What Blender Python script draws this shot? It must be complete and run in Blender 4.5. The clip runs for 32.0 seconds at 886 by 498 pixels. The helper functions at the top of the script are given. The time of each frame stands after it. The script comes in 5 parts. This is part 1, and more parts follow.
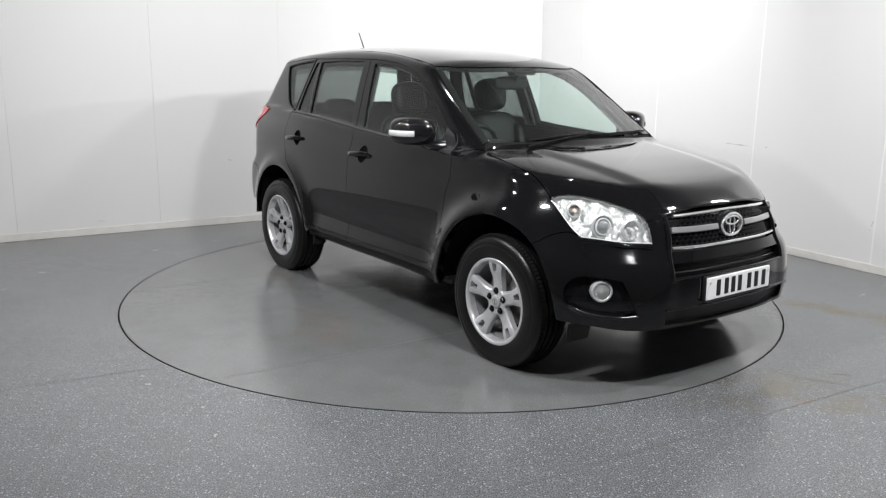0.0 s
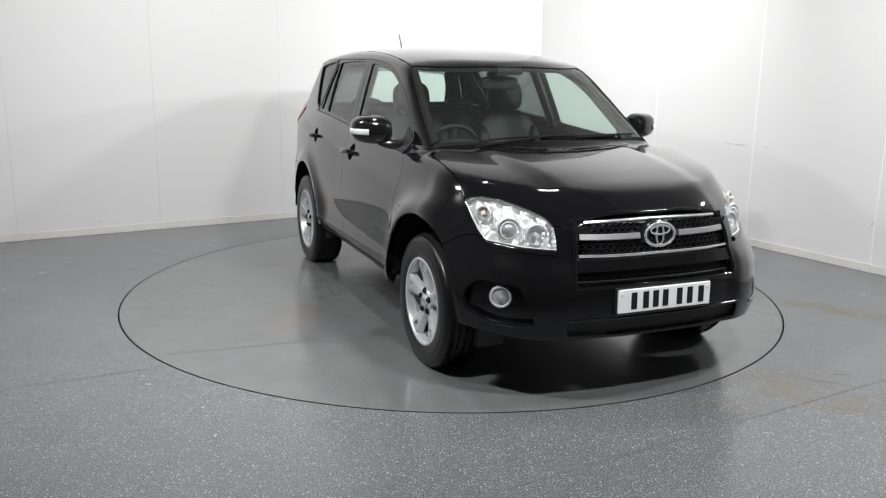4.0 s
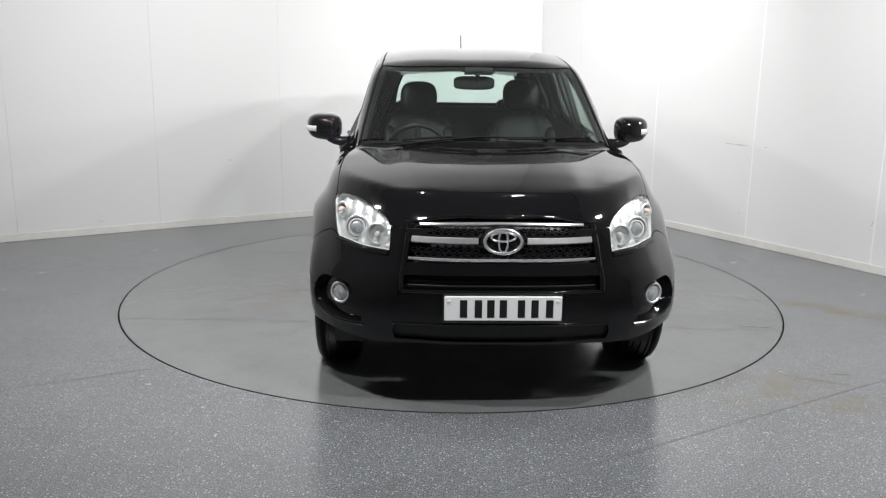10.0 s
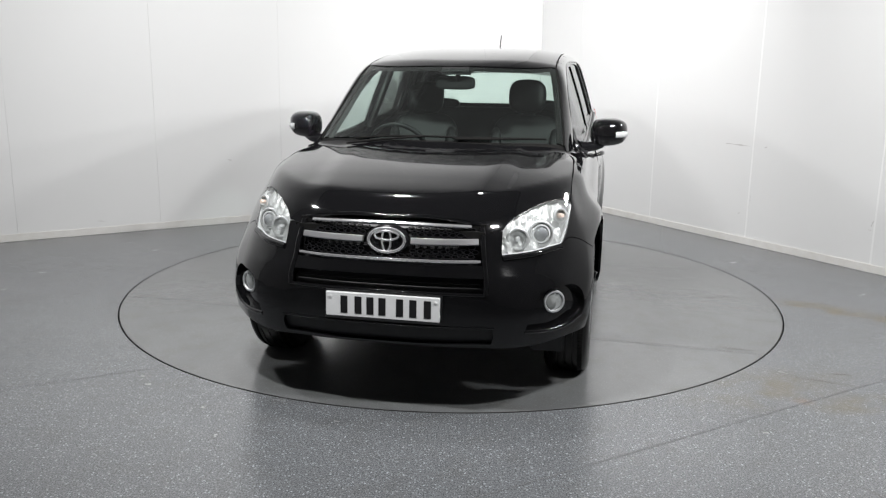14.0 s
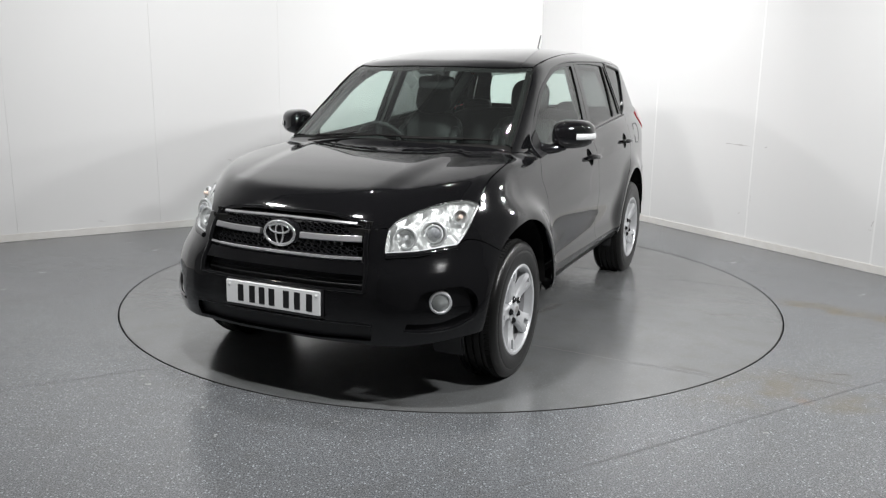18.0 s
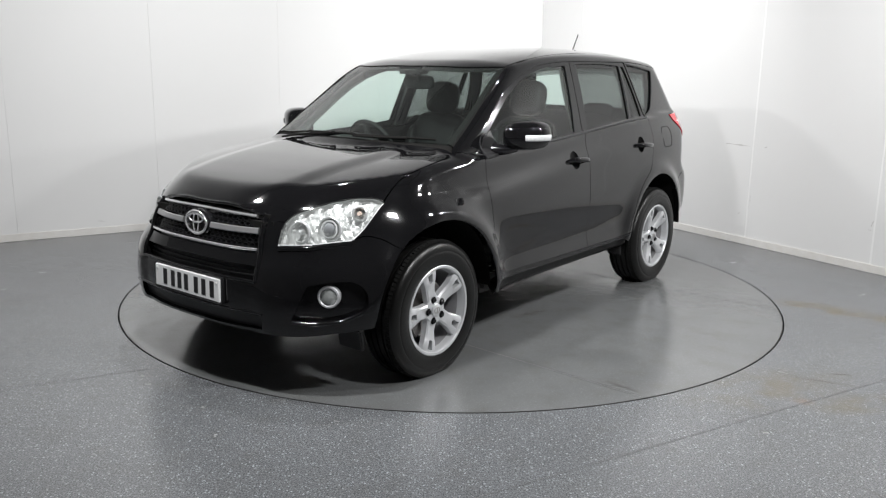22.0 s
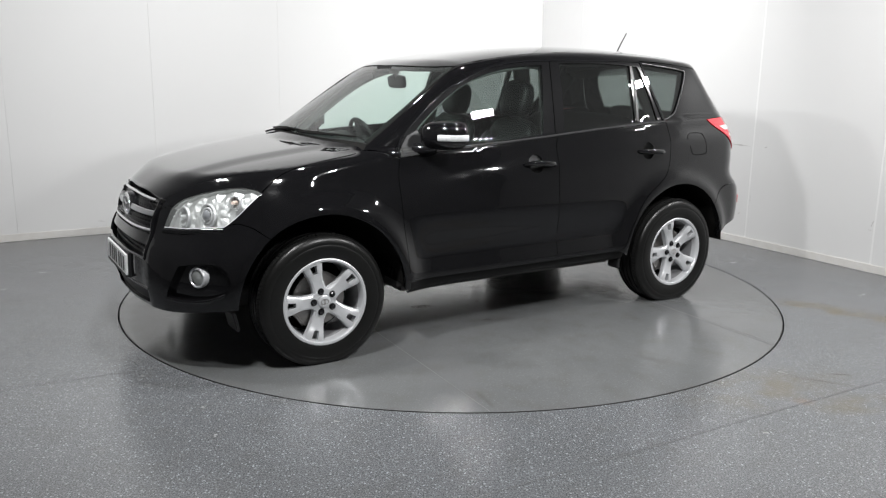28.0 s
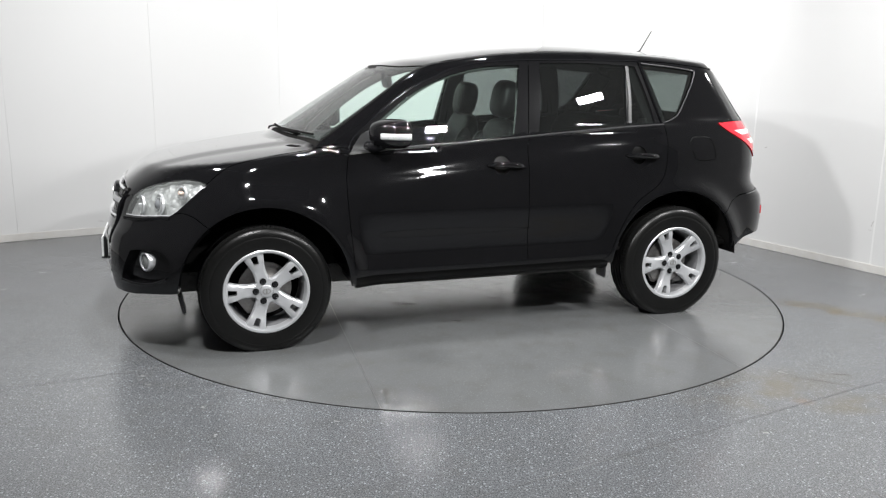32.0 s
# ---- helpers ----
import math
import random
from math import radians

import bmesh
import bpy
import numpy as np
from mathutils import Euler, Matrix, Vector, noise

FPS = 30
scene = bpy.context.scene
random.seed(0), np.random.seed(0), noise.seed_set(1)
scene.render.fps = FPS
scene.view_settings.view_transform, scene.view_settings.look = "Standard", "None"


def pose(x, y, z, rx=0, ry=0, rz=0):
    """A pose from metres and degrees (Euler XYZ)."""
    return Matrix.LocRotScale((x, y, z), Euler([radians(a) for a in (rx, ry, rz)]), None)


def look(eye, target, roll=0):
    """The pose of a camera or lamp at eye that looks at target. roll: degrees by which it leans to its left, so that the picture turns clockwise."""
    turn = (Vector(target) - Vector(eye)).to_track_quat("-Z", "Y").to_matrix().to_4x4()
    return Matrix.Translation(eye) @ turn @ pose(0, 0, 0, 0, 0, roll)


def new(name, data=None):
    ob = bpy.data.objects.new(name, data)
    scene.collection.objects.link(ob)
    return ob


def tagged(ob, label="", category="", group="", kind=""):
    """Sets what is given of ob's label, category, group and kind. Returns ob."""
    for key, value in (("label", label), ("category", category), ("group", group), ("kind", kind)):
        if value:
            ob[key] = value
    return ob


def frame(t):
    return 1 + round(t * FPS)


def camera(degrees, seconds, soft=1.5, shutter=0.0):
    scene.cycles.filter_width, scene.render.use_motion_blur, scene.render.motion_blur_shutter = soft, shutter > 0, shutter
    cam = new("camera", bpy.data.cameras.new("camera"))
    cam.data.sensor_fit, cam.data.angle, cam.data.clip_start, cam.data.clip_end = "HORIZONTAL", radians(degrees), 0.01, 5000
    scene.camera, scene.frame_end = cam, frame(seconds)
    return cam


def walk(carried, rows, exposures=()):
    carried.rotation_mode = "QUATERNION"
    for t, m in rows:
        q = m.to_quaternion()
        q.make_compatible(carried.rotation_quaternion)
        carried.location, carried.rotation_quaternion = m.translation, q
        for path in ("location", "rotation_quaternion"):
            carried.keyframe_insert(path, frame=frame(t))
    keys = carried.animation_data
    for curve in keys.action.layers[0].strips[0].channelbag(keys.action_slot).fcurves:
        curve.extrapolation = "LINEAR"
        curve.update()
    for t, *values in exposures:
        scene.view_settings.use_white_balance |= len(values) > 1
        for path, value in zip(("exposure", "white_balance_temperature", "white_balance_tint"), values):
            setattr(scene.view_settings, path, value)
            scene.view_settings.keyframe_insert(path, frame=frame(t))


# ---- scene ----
cam = camera(56.89, 32.0, soft=1.25)
EYE = Vector((0.0, -5.6956, 1.5272))
AIM = EYE + Vector((-0.00610, 0.97663, -0.21485))
walk(cam, [(0, look(EYE, AIM, 0.752)), (32, look(EYE, AIM, 0.752))],
     exposures=[(0, -0.08), (29.5, -0.08), (31, 0.03), (32, 0.12)])

# the turntable's heading, in degrees, every two seconds
TURN = (-53.04, -59.93, -66.83, -73.71, -80.58, -87.43, -94.25, -101.06, -107.85,
        -114.61, -121.37, -128.10, -134.81, -141.48, -148.11, -154.66, -161.10)
SHIFT = Vector((0.1066, 0.1465, 0.0))   # the car stands off the table's pivot

# ---- world and lights ----
world = bpy.data.worlds.new("world")
scene.world = world
world.use_nodes = True
world.node_tree.nodes["Background"].inputs[0].default_value = (0.9, 0.95, 1.0, 1)
world.node_tree.nodes["Background"].inputs[1].default_value = 0.02


def area_lamp(name, eye, target, sx, sy, watts, colour=(1, 1, 1), spread=180):
    data = bpy.data.lights.new(name, "AREA")
    data.shape, data.size, data.size_y, data.energy, data.color = "RECTANGLE", sx, sy, watts, colour
    data.spread = radians(spread)
    ob = new(name, data)
    ob.matrix_world = look(eye, target)
    return ob


# an unseen lamp added to brighten the corner walls, two ceiling panels over the turntable, and five small studio heads
# towards the camera
area_lamp("corner_lamp", (0.95, 0.25, 4.2), (1.15, 3.95, 0.75), 0.40, 0.40, 38, spread=85)
area_lamp("corner_panel", (0.75, -0.35, 4.3), (0.35, 3.3, 0.5), 0.16, 0.12, 44)
area_lamp("overhead_panel", (-0.9, -0.6, 4.5), (-2.3, 0.9, 0.3), 0.16, 0.12, 80)
for x, y, z, watts in ((3.58, -0.56, 2.60, 42), (2.45, -1.95, 2.58, 48), (1.33, -3.10, 2.60, 66), (-2.2, -1.6, 2.7, 38), (-0.95, -2.8, 2.7, 72)):
    area_lamp("studio_head", (x, y, z), (x * 0.2, y * 0.2, 0.7), 0.24, 0.10, watts)

# ---- materials ----
def material(name, colour, rough=0.5, metal=0.0, coat=0.0, grain=0.0, scale=40.0, bump=0.0, spec=0.5, alt=None, coat_rough=0.03):
    """A principled material whose colour wanders to alt at two scales, with fine relief."""
    m = bpy.data.materials.new(name)
    m.use_nodes = True
    n, l = m.node_tree.nodes, m.node_tree.links
    b = n["Principled BSDF"]
    b.inputs["Base Color"].default_value = (*colour, 1)
    b.inputs["Roughness"].default_value = rough
    b.inputs["Metallic"].default_value = metal
    b.inputs["Coat Weight"].default_value = coat
    b.inputs["Coat Roughness"].default_value = coat_rough
    b.inputs["Specular IOR Level"].default_value = spec
    if grain > 0:
        at = n.new("ShaderNodeTexCoord")
        fine, broad = n.new("ShaderNodeTexNoise"), n.new("ShaderNodeTexNoise")
        fine.inputs["Scale"].default_value, broad.inputs["Scale"].default_value = scale, scale / 14
        fine.inputs["Detail"].default_value = 5
        both = n.new("ShaderNodeMath")
        both.operation = "MULTIPLY"
        mix = n.new("ShaderNodeMix")
        mix.data_type = "RGBA"
        mix.inputs["A"].default_value = (*colour, 1)
        mix.inputs["B"].default_value = (*(alt or [c * 0.6 for c in colour]), 1)
        ramp = n.new("ShaderNodeMapRange")
        ramp.inputs[1].default_value, ramp.inputs[2].default_value = 0.12, 0.42
        ramp.inputs[4].default_value = grain
        l.new(at.outputs["Object"], fine.inputs["Vector"])
        l.new(at.outputs["Object"], broad.inputs["Vector"])
        l.new(fine.outputs["Fac"], both.inputs[0])
        l.new(broad.outputs["Fac"], both.inputs[1])
        l.new(both.outputs[0], ramp.inputs[0])
        l.new(ramp.outputs[0], mix.inputs["Factor"])
        l.new(mix.outputs["Result"], b.inputs["Base Color"])
        if bump:
            bm = n.new("ShaderNodeBump")
            bm.inputs["Strength"].default_value, bm.inputs["Distance"].default_value = bump, 0.002
            l.new(fine.outputs["Fac"], bm.inputs["Height"])
            l.new(bm.outputs[0], b.inputs["Normal"])
    return m


def glass(name, tint, rough=0.0, haze=0.009):
    """Thin glass: tinted see-through with a mirror coat and a faint pale haze mixed in."""
    m = bpy.data.materials.new(name)
    m.use_nodes = True
    n, l = m.node_tree.nodes, m.node_tree.links
    n.remove(n["Principled BSDF"])
    see, shine = n.new("ShaderNodeBsdfTransparent"), n.new("ShaderNodeBsdfGlossy")
    mix, edge, bent, lift = n.new("ShaderNodeMixShader"), n.new("ShaderNodeLayerWeight"), n.new("ShaderNodeMath"), n.new("ShaderNodeMapRange")
    see.inputs[0].default_value = (*tint, 1)
    shine.inputs["Roughness"].default_value = rough
    edge.inputs["Blend"].default_value = 0.5
    bent.operation = "POWER"
    bent.inputs[1].default_value = 5.0
    # a little pale diffuse colour mixed in hazes the pane
    film, dusty = n.new("ShaderNodeBsdfDiffuse"), n.new("ShaderNodeMixShader")
    film.inputs[0].default_value = (0.8, 0.84, 0.82, 1)
    dusty.inputs[0].default_value = haze
    lift.inputs[3].default_value, lift.inputs[4].default_value = 0.07, 0.95
    l.new(edge.outputs["Facing"], bent.inputs[0])
    l.new(bent.outputs[0], lift.inputs[0])
    l.new(lift.outputs[0], mix.inputs[0])
    l.new(see.outputs[0], dusty.inputs[1])
    l.new(film.outputs[0], dusty.inputs[2])
    l.new(dusty.outputs[0], mix.inputs[1])
    l.new(shine.outputs[0], mix.inputs[2])
    l.new(mix.outputs[0], n["Material Output"].inputs[0])
    return m


PAINT = material("black_paint", (0.0045, 0.0045, 0.005), 0.10, coat=1.0, spec=0.05, coat_rough=0.018)
PLASTIC = material("black_plastic", (0.012, 0.012, 0.013), 0.45, grain=0.6, scale=300, bump=0.15, alt=(0.02, 0.02, 0.021))
GLOSS = material("gloss_black_trim", (0.008, 0.008, 0.009), 0.12)
LINER = material("dark_liner", (0.006, 0.006, 0.006), 0.9, spec=0.12, grain=0.5, scale=60, alt=(0.012, 0.011, 0.010))
RUBBER = material("tyre_rubber", (0.004, 0.004, 0.004), 0.33, grain=0.8, scale=90, bump=0.35, alt=(0.007, 0.007, 0.0065), spec=0.35)
ALLOY = material("silver_alloy", (0.62, 0.63, 0.645), 0.30, 0.45, grain=0.12, scale=200)
FRAME = material("satin_frame", (0.006, 0.006, 0.0065), 0.13)
SEAL = material("satin_seal", (0.022, 0.022, 0.023), 0.38)
CHROME = material("chrome", (0.88, 0.88, 0.89), 0.16, 0.85)
SATIN = material("satin_silver", (0.60, 0.60, 0.61), 0.30, 0.85, grain=0.1, scale=200)
STEEL = material("brake_steel", (0.42, 0.41, 0.40), 0.35, 0.9, grain=0.5, scale=80, alt=(0.2, 0.17, 0.15))
GLASS = glass("clear_glass", (0.80, 0.895, 0.855))
TINT = glass("tinted_glass", (0.19, 0.207, 0.204))
LENS = glass("lamp_lens", (0.92, 0.93, 0.93), haze=0.08)
INDICATOR = material("indicator_lens", (0.62, 0.63, 0.63), 0.12, coat=1.0, grain=0.9, scale=130, alt=(0.30, 0.31, 0.31))
FOGLENS = glass("fog_lens", (0.9, 0.9, 0.9), haze=0.30)
REDLENS = material("red_lens", (0.72, 0.03, 0.045), 0.08, coat=1.0)
WHITELENS = material("white_lens", (0.75, 0.76, 0.76), 0.12, coat=1.0)
AMBER = material("amber_bulb", (0.74, 0.60, 0.52), 0.3)
PLATE = material("plate_white", (0.82, 0.83, 0.83), 0.3, grain=0.1, scale=90)
INK = material("plate_ink", (0.01, 0.01, 0.011), 0.4)
SEATM = material("black_leather", (0.005, 0.005, 0.0055), 0.5, spec=0.35, grain=0.6, scale=25, alt=(0.008, 0.008, 0.0085))
DASH = material("dash_plastic", (0.008, 0.008, 0.0085), 0.6, grain=0.5, scale=220, bump=0.25, alt=(0.014, 0.014, 0.0145))
HEADLINER = material("grey_headliner", (0.16, 0.165, 0.16), 0.9, grain=0.5, scale=200)
WALLM = material("white_wall_paint", (0.725, 0.725, 0.722), 0.5, grain=0.12, scale=6, alt=(0.70, 0.70, 0.69))
SKIRT = material("white_skirting", (0.74, 0.73, 0.71), 0.4, grain=0.35, scale=14, alt=(0.5, 0.46, 0.40))
DARKWALL = material("grey_wall", (0.22, 0.22, 0.225), 0.8, grain=0.4, scale=5)
CEILINGM = material("dark_ceiling", (0.10, 0.10, 0.102), 0.9, grain=0.4, scale=5)
UPPERM = material("grey_upper_band", (0.28, 0.28, 0.283), 0.8, grain=0.4, scale=5)
CUPM = material("cup_black", (0.003, 0.003, 0.003), 0.3, spec=0.15)
JOINT = material("vinyl_joint", (0.095, 0.095, 0.097), 0.5)
EDGING = material("dark_edging", (0.05, 0.05, 0.05), 0.6)
SEALANT = material("dark_joint", (0.02, 0.02, 0.02), 0.8)


def floor_material(name, base, speck, rough, ripple, wax, stains=()):
    """Grey sheet vinyl: fine flecks and grit, faint clouds, a waxed sheen over slight ripples, and its stains."""
    m = bpy.data.materials.new(name)
    m.use_nodes = True
    n, l = m.node_tree.nodes, m.node_tree.links
    b = n["Principled BSDF"]
    at = n.new("ShaderNodeTexCoord")

    def noise(scale, detail=4.0):
        k = n.new("ShaderNodeTexNoise")
        k.inputs["Scale"].default_value, k.inputs["Detail"].default_value = scale, detail
        l.new(at.outputs["Object"], k.inputs["Vector"])
        return k.outputs["Fac"]

    def ramp(source, lo, hi, out0, out1):
        k = n.new("ShaderNodeMapRange")
        for i, v in enumerate((lo, hi, out0, out1)):
            k.inputs[i + 1].default_value = v
        l.new(source, k.inputs[0])
        return k.outputs[0]

    def times(a, c):
        k = n.new("ShaderNodeMath")
        k.operation = "MULTIPLY"
        l.new(a, k.inputs[0])
        l.new(c, k.inputs[1])
        return k.outputs[0]

    def blend(under, colour, fac):
        k = n.new("ShaderNodeMix")
        k.data_type = "RGBA"
        l.new(under, k.inputs["A"])
        k.inputs["B"].default_value = (*colour, 1)
        l.new(fac, k.inputs["Factor"])
        return k.outputs["Result"]

    ground = n.new("ShaderNodeRGB")
    ground.outputs[0].default_value = (*base, 1)
    cloud, drag, grit, wave = noise(1.7, 6), noise(7.0, 6), noise(150, 3), noise(11, 2)
    colour = blend(ground.outputs[0], [c * 0.88 for c in base], ramp(cloud, 0.42, 0.70, 0, 1))
    colour = blend(colour, (base[0] * 0.82, base[1] * 0.79, base[2] * 0.74), ramp(drag, 0.48, 0.75, 0, 0.6))
    colour = blend(colour, [c * 0.35 for c in base], ramp(grit, 0.44, 0.60, 0, speck))
    for scale, pale in ((150, (0.42, 0.45, 0.48)), (100, (0.46, 0.49, 0.53)), (64, (0.55, 0.59, 0.63))):
        fleck = n.new("ShaderNodeTexVoronoi")
        fleck.inputs["Scale"].default_value = scale
        l.new(at.outputs["Object"], fleck.inputs["Vector"])
        sep = n.new("ShaderNodeSeparateColor")
        l.new(fleck.outputs["Color"], sep.inputs[0])
        colour = blend(colour, pale, times(ramp(fleck.outputs["Distance"], 0.14, 0.32, speck * 0.55, 0), ramp(sep.outputs[0], 0.25, 0.85, 0, 1)))
    patchy = noise(5.0, 8)
    for cx, cy, rx, ry, turn, tone, amount in stains:
        place, size = n.new("ShaderNodeMapping"), n.new("ShaderNodeVectorMath")
        place.vector_type = "TEXTURE"
        place.inputs["Location"].default_value = (cx, cy, 0)
        place.inputs["Rotation"].default_value = (0, 0, radians(turn))
        place.inputs["Scale"].default_value = (rx, ry, 1)
        size.operation = "LENGTH"
        l.new(at.outputs["Object"], place.inputs["Vector"])
        l.new(place.outputs[0], size.inputs[0])
        colour = blend(colour, tone, times(ramp(size.outputs["Value"], 0.2, 1.0, amount, 0), ramp(patchy, 0.38, 0.60, 0.15, 1)))
    l.new(colour, b.inputs["Base Color"])
    b.inputs["Coat Weight"].default_value, b.inputs["Coat Roughness"].default_value = wax, rough * 0.8
    l.new(ramp(drag, 0.35, 0.75, rough - 0.01, rough + 0.04), b.inputs["Roughness"])
    rise, fine = n.new("ShaderNodeBump"), n.new("ShaderNodeBump")
    rise.inputs["Strength"].default_value, rise.inputs["Distance"].default_value = 1.0, ripple
    fine.inputs["Strength"].default_value, fine.inputs["Distance"].default_value = 0.25, 0.0003
    l.new(wave, rise.inputs["Height"])
    l.new(grit, fine.inputs["Height"])
    l.new(rise.outputs[0], fine.inputs["Normal"])
    l.new(fine.outputs[0], b.inputs["Normal"])
    return m


OLIVE, RUST, GRIME = (0.115, 0.09, 0.045), (0.16, 0.09, 0.045), (0.07, 0.062, 0.055)
FLOORM = floor_material("speckled_vinyl", (0.154, 0.160, 0.169), 0.85, 0.24, 0.0006, 0.22, (
    (2.58, -0.48, 0.55, 0.16, -34, OLIVE, 1.0), (2.95, -0.78, 0.5, 0.2, -40, OLIVE, 0.5), (1.60, -1.85, 0.6, 0.30, 25, OLIVE, 0.5), (1.70, -2.03, 0.08, 0.06, 20, RUST, 0.6),
    (2.03, -2.03, 0.4, 0.13, 20, OLIVE, 0.6), (1.92, -1.76, 0.22, 0.025, -25, GRIME, 0.9), (2.06, -1.66, 0.07, 0.018, -10, GRIME, 0.9), (1.61, -2.90, 0.10, 0.02, -60, GRIME, 0.8),
    (-1.80, -1.16, 0.12, 0.03, 10, GRIME, 0.5), (-3.0, -0.6, 0.6, 0.2, 30, GRIME, 0.25)))
DISCM = floor_material("turntable_vinyl", (0.143, 0.147, 0.149), 0.16, 0.20, 0.0009, 0.26, (
    (0.45, 0.35, 0.12, 0.04, -20, GRIME, 0.6), (0.2, 0.80, 0.18, 0.06, -12, GRIME, 0.5), (-0.15, 1.82, 0.14, 0.05, 115, GRIME, 0.25), (0.95, 1.84, 0.12, 0.02, 80, GRIME, 0.8),
    (-1.0, -0.9, 0.3, 0.15, 10, RUST, 0.3), (1.3, 0.6, 0.6, 0.3, 40, GRIME, 0.10), (0.3, -1.2, 0.5, 0.25, -20, RUST, 0.25)))
STRIPM = material("joint_filler", (0.83, 0.83, 0.825), 0.5, grain=0.4, scale=9, alt=(0.74, 0.74, 0.735))
SCUFF = material("scuff_mark", (0.02, 0.019, 0.018), 0.6)
WALLSCUFF = material("wall_scuff", (0.50, 0.49, 0.48), 0.7, grain=0.8, scale=60, alt=(0.62, 0.61, 0.60))

# ---- building helpers ----
def mesh_of(bm, name, material=None, smooth=False):
    me = bpy.data.meshes.new(name)
    bm.to_mesh(me)
    bm.free()
    if material:
        me.materials.append(material)
    if smooth:
        me.shade_smooth()
    return me


def part(name, bm, material, parent, label="", smooth=True, angle=35):
    """Links a bmesh (or mesh) as one mesh object under a thing or a part."""
    me = bm if isinstance(bm, bpy.types.Mesh) else mesh_of(bm, name, material, smooth)
    if smooth and angle and not isinstance(bm, bpy.types.Mesh):
        me.set_sharp_from_angle(angle=radians(angle))
    ob = new(name, me)
    if parent is not None:
        ob.parent = parent
    return tagged(ob, label)


def box(bm, x0, x1, y0, y1, z0, z1, bevel=0.0, m=None):
    """Adds a box, bevelled if asked, moved by the matrix m."""
    r = bmesh.ops.create_cube(bm, size=1)
    v = r["verts"]
    bmesh.ops.transform(bm, verts=v, matrix=Matrix.LocRotScale(((x0 + x1) / 2, (y0 + y1) / 2, (z0 + z1) / 2), None, (x1 - x0, y1 - y0, z1 - z0)))
    if bevel:
        e = {k for q in v for k in q.link_edges}
        v = bmesh.ops.bevel(bm, geom=list(e) + v, offset=bevel, segments=2, affect="EDGES")["verts"]
        v = list({q for q in v})
    if m is not None:
        bmesh.ops.transform(bm, verts=list({q for q in v}), matrix=m)
    return bm


def tube(bm, pts, radius, sides=8, cap=True):
    """A round bar along the points."""
    pts = [Vector(p) for p in pts]
    rings = []
    for i, p in enumerate(pts):
        d = (pts[min(i + 1, len(pts) - 1)] - pts[max(i - 1, 0)]).normalized()
        a = d.cross(Vector((0, 0, 1)) if abs(d.z) < 0.9 else Vector((1, 0, 0))).normalized()
        b = d.cross(a)
        r = radius[i] if isinstance(radius, (list, tuple)) else radius
        rings.append([bm.verts.new(p + a * r * math.cos(2 * math.pi * k / sides) + b * r * math.sin(2 * math.pi * k / sides)) for k in range(sides)])
    for r0, r1 in zip(rings, rings[1:]):
        for k in range(sides):
            bm.faces.new((r0[k], r0[(k + 1) % sides], r1[(k + 1) % sides], r1[k]))
    if cap:
        bm.faces.new(rings[0][::-1]), bm.faces.new(rings[-1])
    return bm


def lathe(bm, profile, sides=64, m=None, closed=False):
    """Turns the profile of (radius, height) pairs about the z axis."""
    rings = []
    for r, h in profile:
        rings.append([bm.verts.new((r * math.cos(2 * math.pi * k / sides), r * math.sin(2 * math.pi * k / sides), h)) for k in range(sides)])
    pairs = list(zip(rings, rings[1:])) + ([(rings[-1], rings[0])] if closed else [])
    for a, b in pairs:
        for k in range(sides):
            bm.faces.new((a[k], a[(k + 1) % sides], b[(k + 1) % sides], b[k]))
    if m is not None:
        bmesh.ops.transform(bm, verts=[v for r in rings for v in r], matrix=m)
    return bm


# ---- the room ----
CORNER = Vector((1.0758, 4.3012, 0))
ALONG_L = Vector((math.cos(radians(211.5)), math.sin(radians(211.5)), 0))
ALONG_R = Vector((math.cos(radians(-58.5)), math.sin(radians(-58.5)), 0))
TALL, ROOFZ = 7.6, 8.0
RIM = 2.2335
HUB = Vector((0.0201, 0.0065, 0))


def wall_frame(along):
    """x along the wall from the corner, y into the room, z up."""
    into = (ALONG_R if along is ALONG_L else ALONG_L)
    return Matrix(((along.x, into.x, 0, CORNER.x), (along.y, into.y, 0, CORNER.y), (0, 0, 1, 0), (0, 0, 0, 1)))


def wall(name, along, length, first, pitch, label, strips):
    """A white wall of tall panels with fine joints, and its skirting board."""
    m = wall_frame(along)
    bm = bmesh.new()
    box(bm, -0.2, length, -0.2, -0.02, 0, TALL)
    core = part(name, bm, WALLM, None, smooth=False)
    # unseen band, its grey set to soften the wall top mirrored in the bonnet
    bm = bmesh.new()
    box(bm, -0.2, length, -0.2, -0.05, TALL, ROOFZ)
    part("unseen_upper_band", bm, UPPERM, core, "unseen grey band softening the reflected wall top", smooth=False)
    core.matrix_world = m
    tagged(core, label, kind="structure")
    edge, k = 0.0, first
    while edge < length:
        bm = bmesh.new()
        box(bm, edge + 0.0004, min(k, length) - 0.0004, -0.02, 0, 0.06, TALL, 0.0012)
        part("panel", bm, WALLM, core, smooth=False)
        if round((k - first) / pitch) in strips:
            bm = bmesh.new()
            box(bm, k - 0.007, k + 0.007, 0.0, 0.0018, 0.067, TALL, 0.0005)
            part("joint_strip", bm, STRIPM, core, smooth=False)
        edge, k = k, k + pitch
    bm = bmesh.new()
    box(bm, 0.012, length, 0, 0.012, 0, 0.066, 0.003)
    skirt = part("baseboard", bm, SKIRT, core, "scuffed white skirting board", smooth=False)
    return core


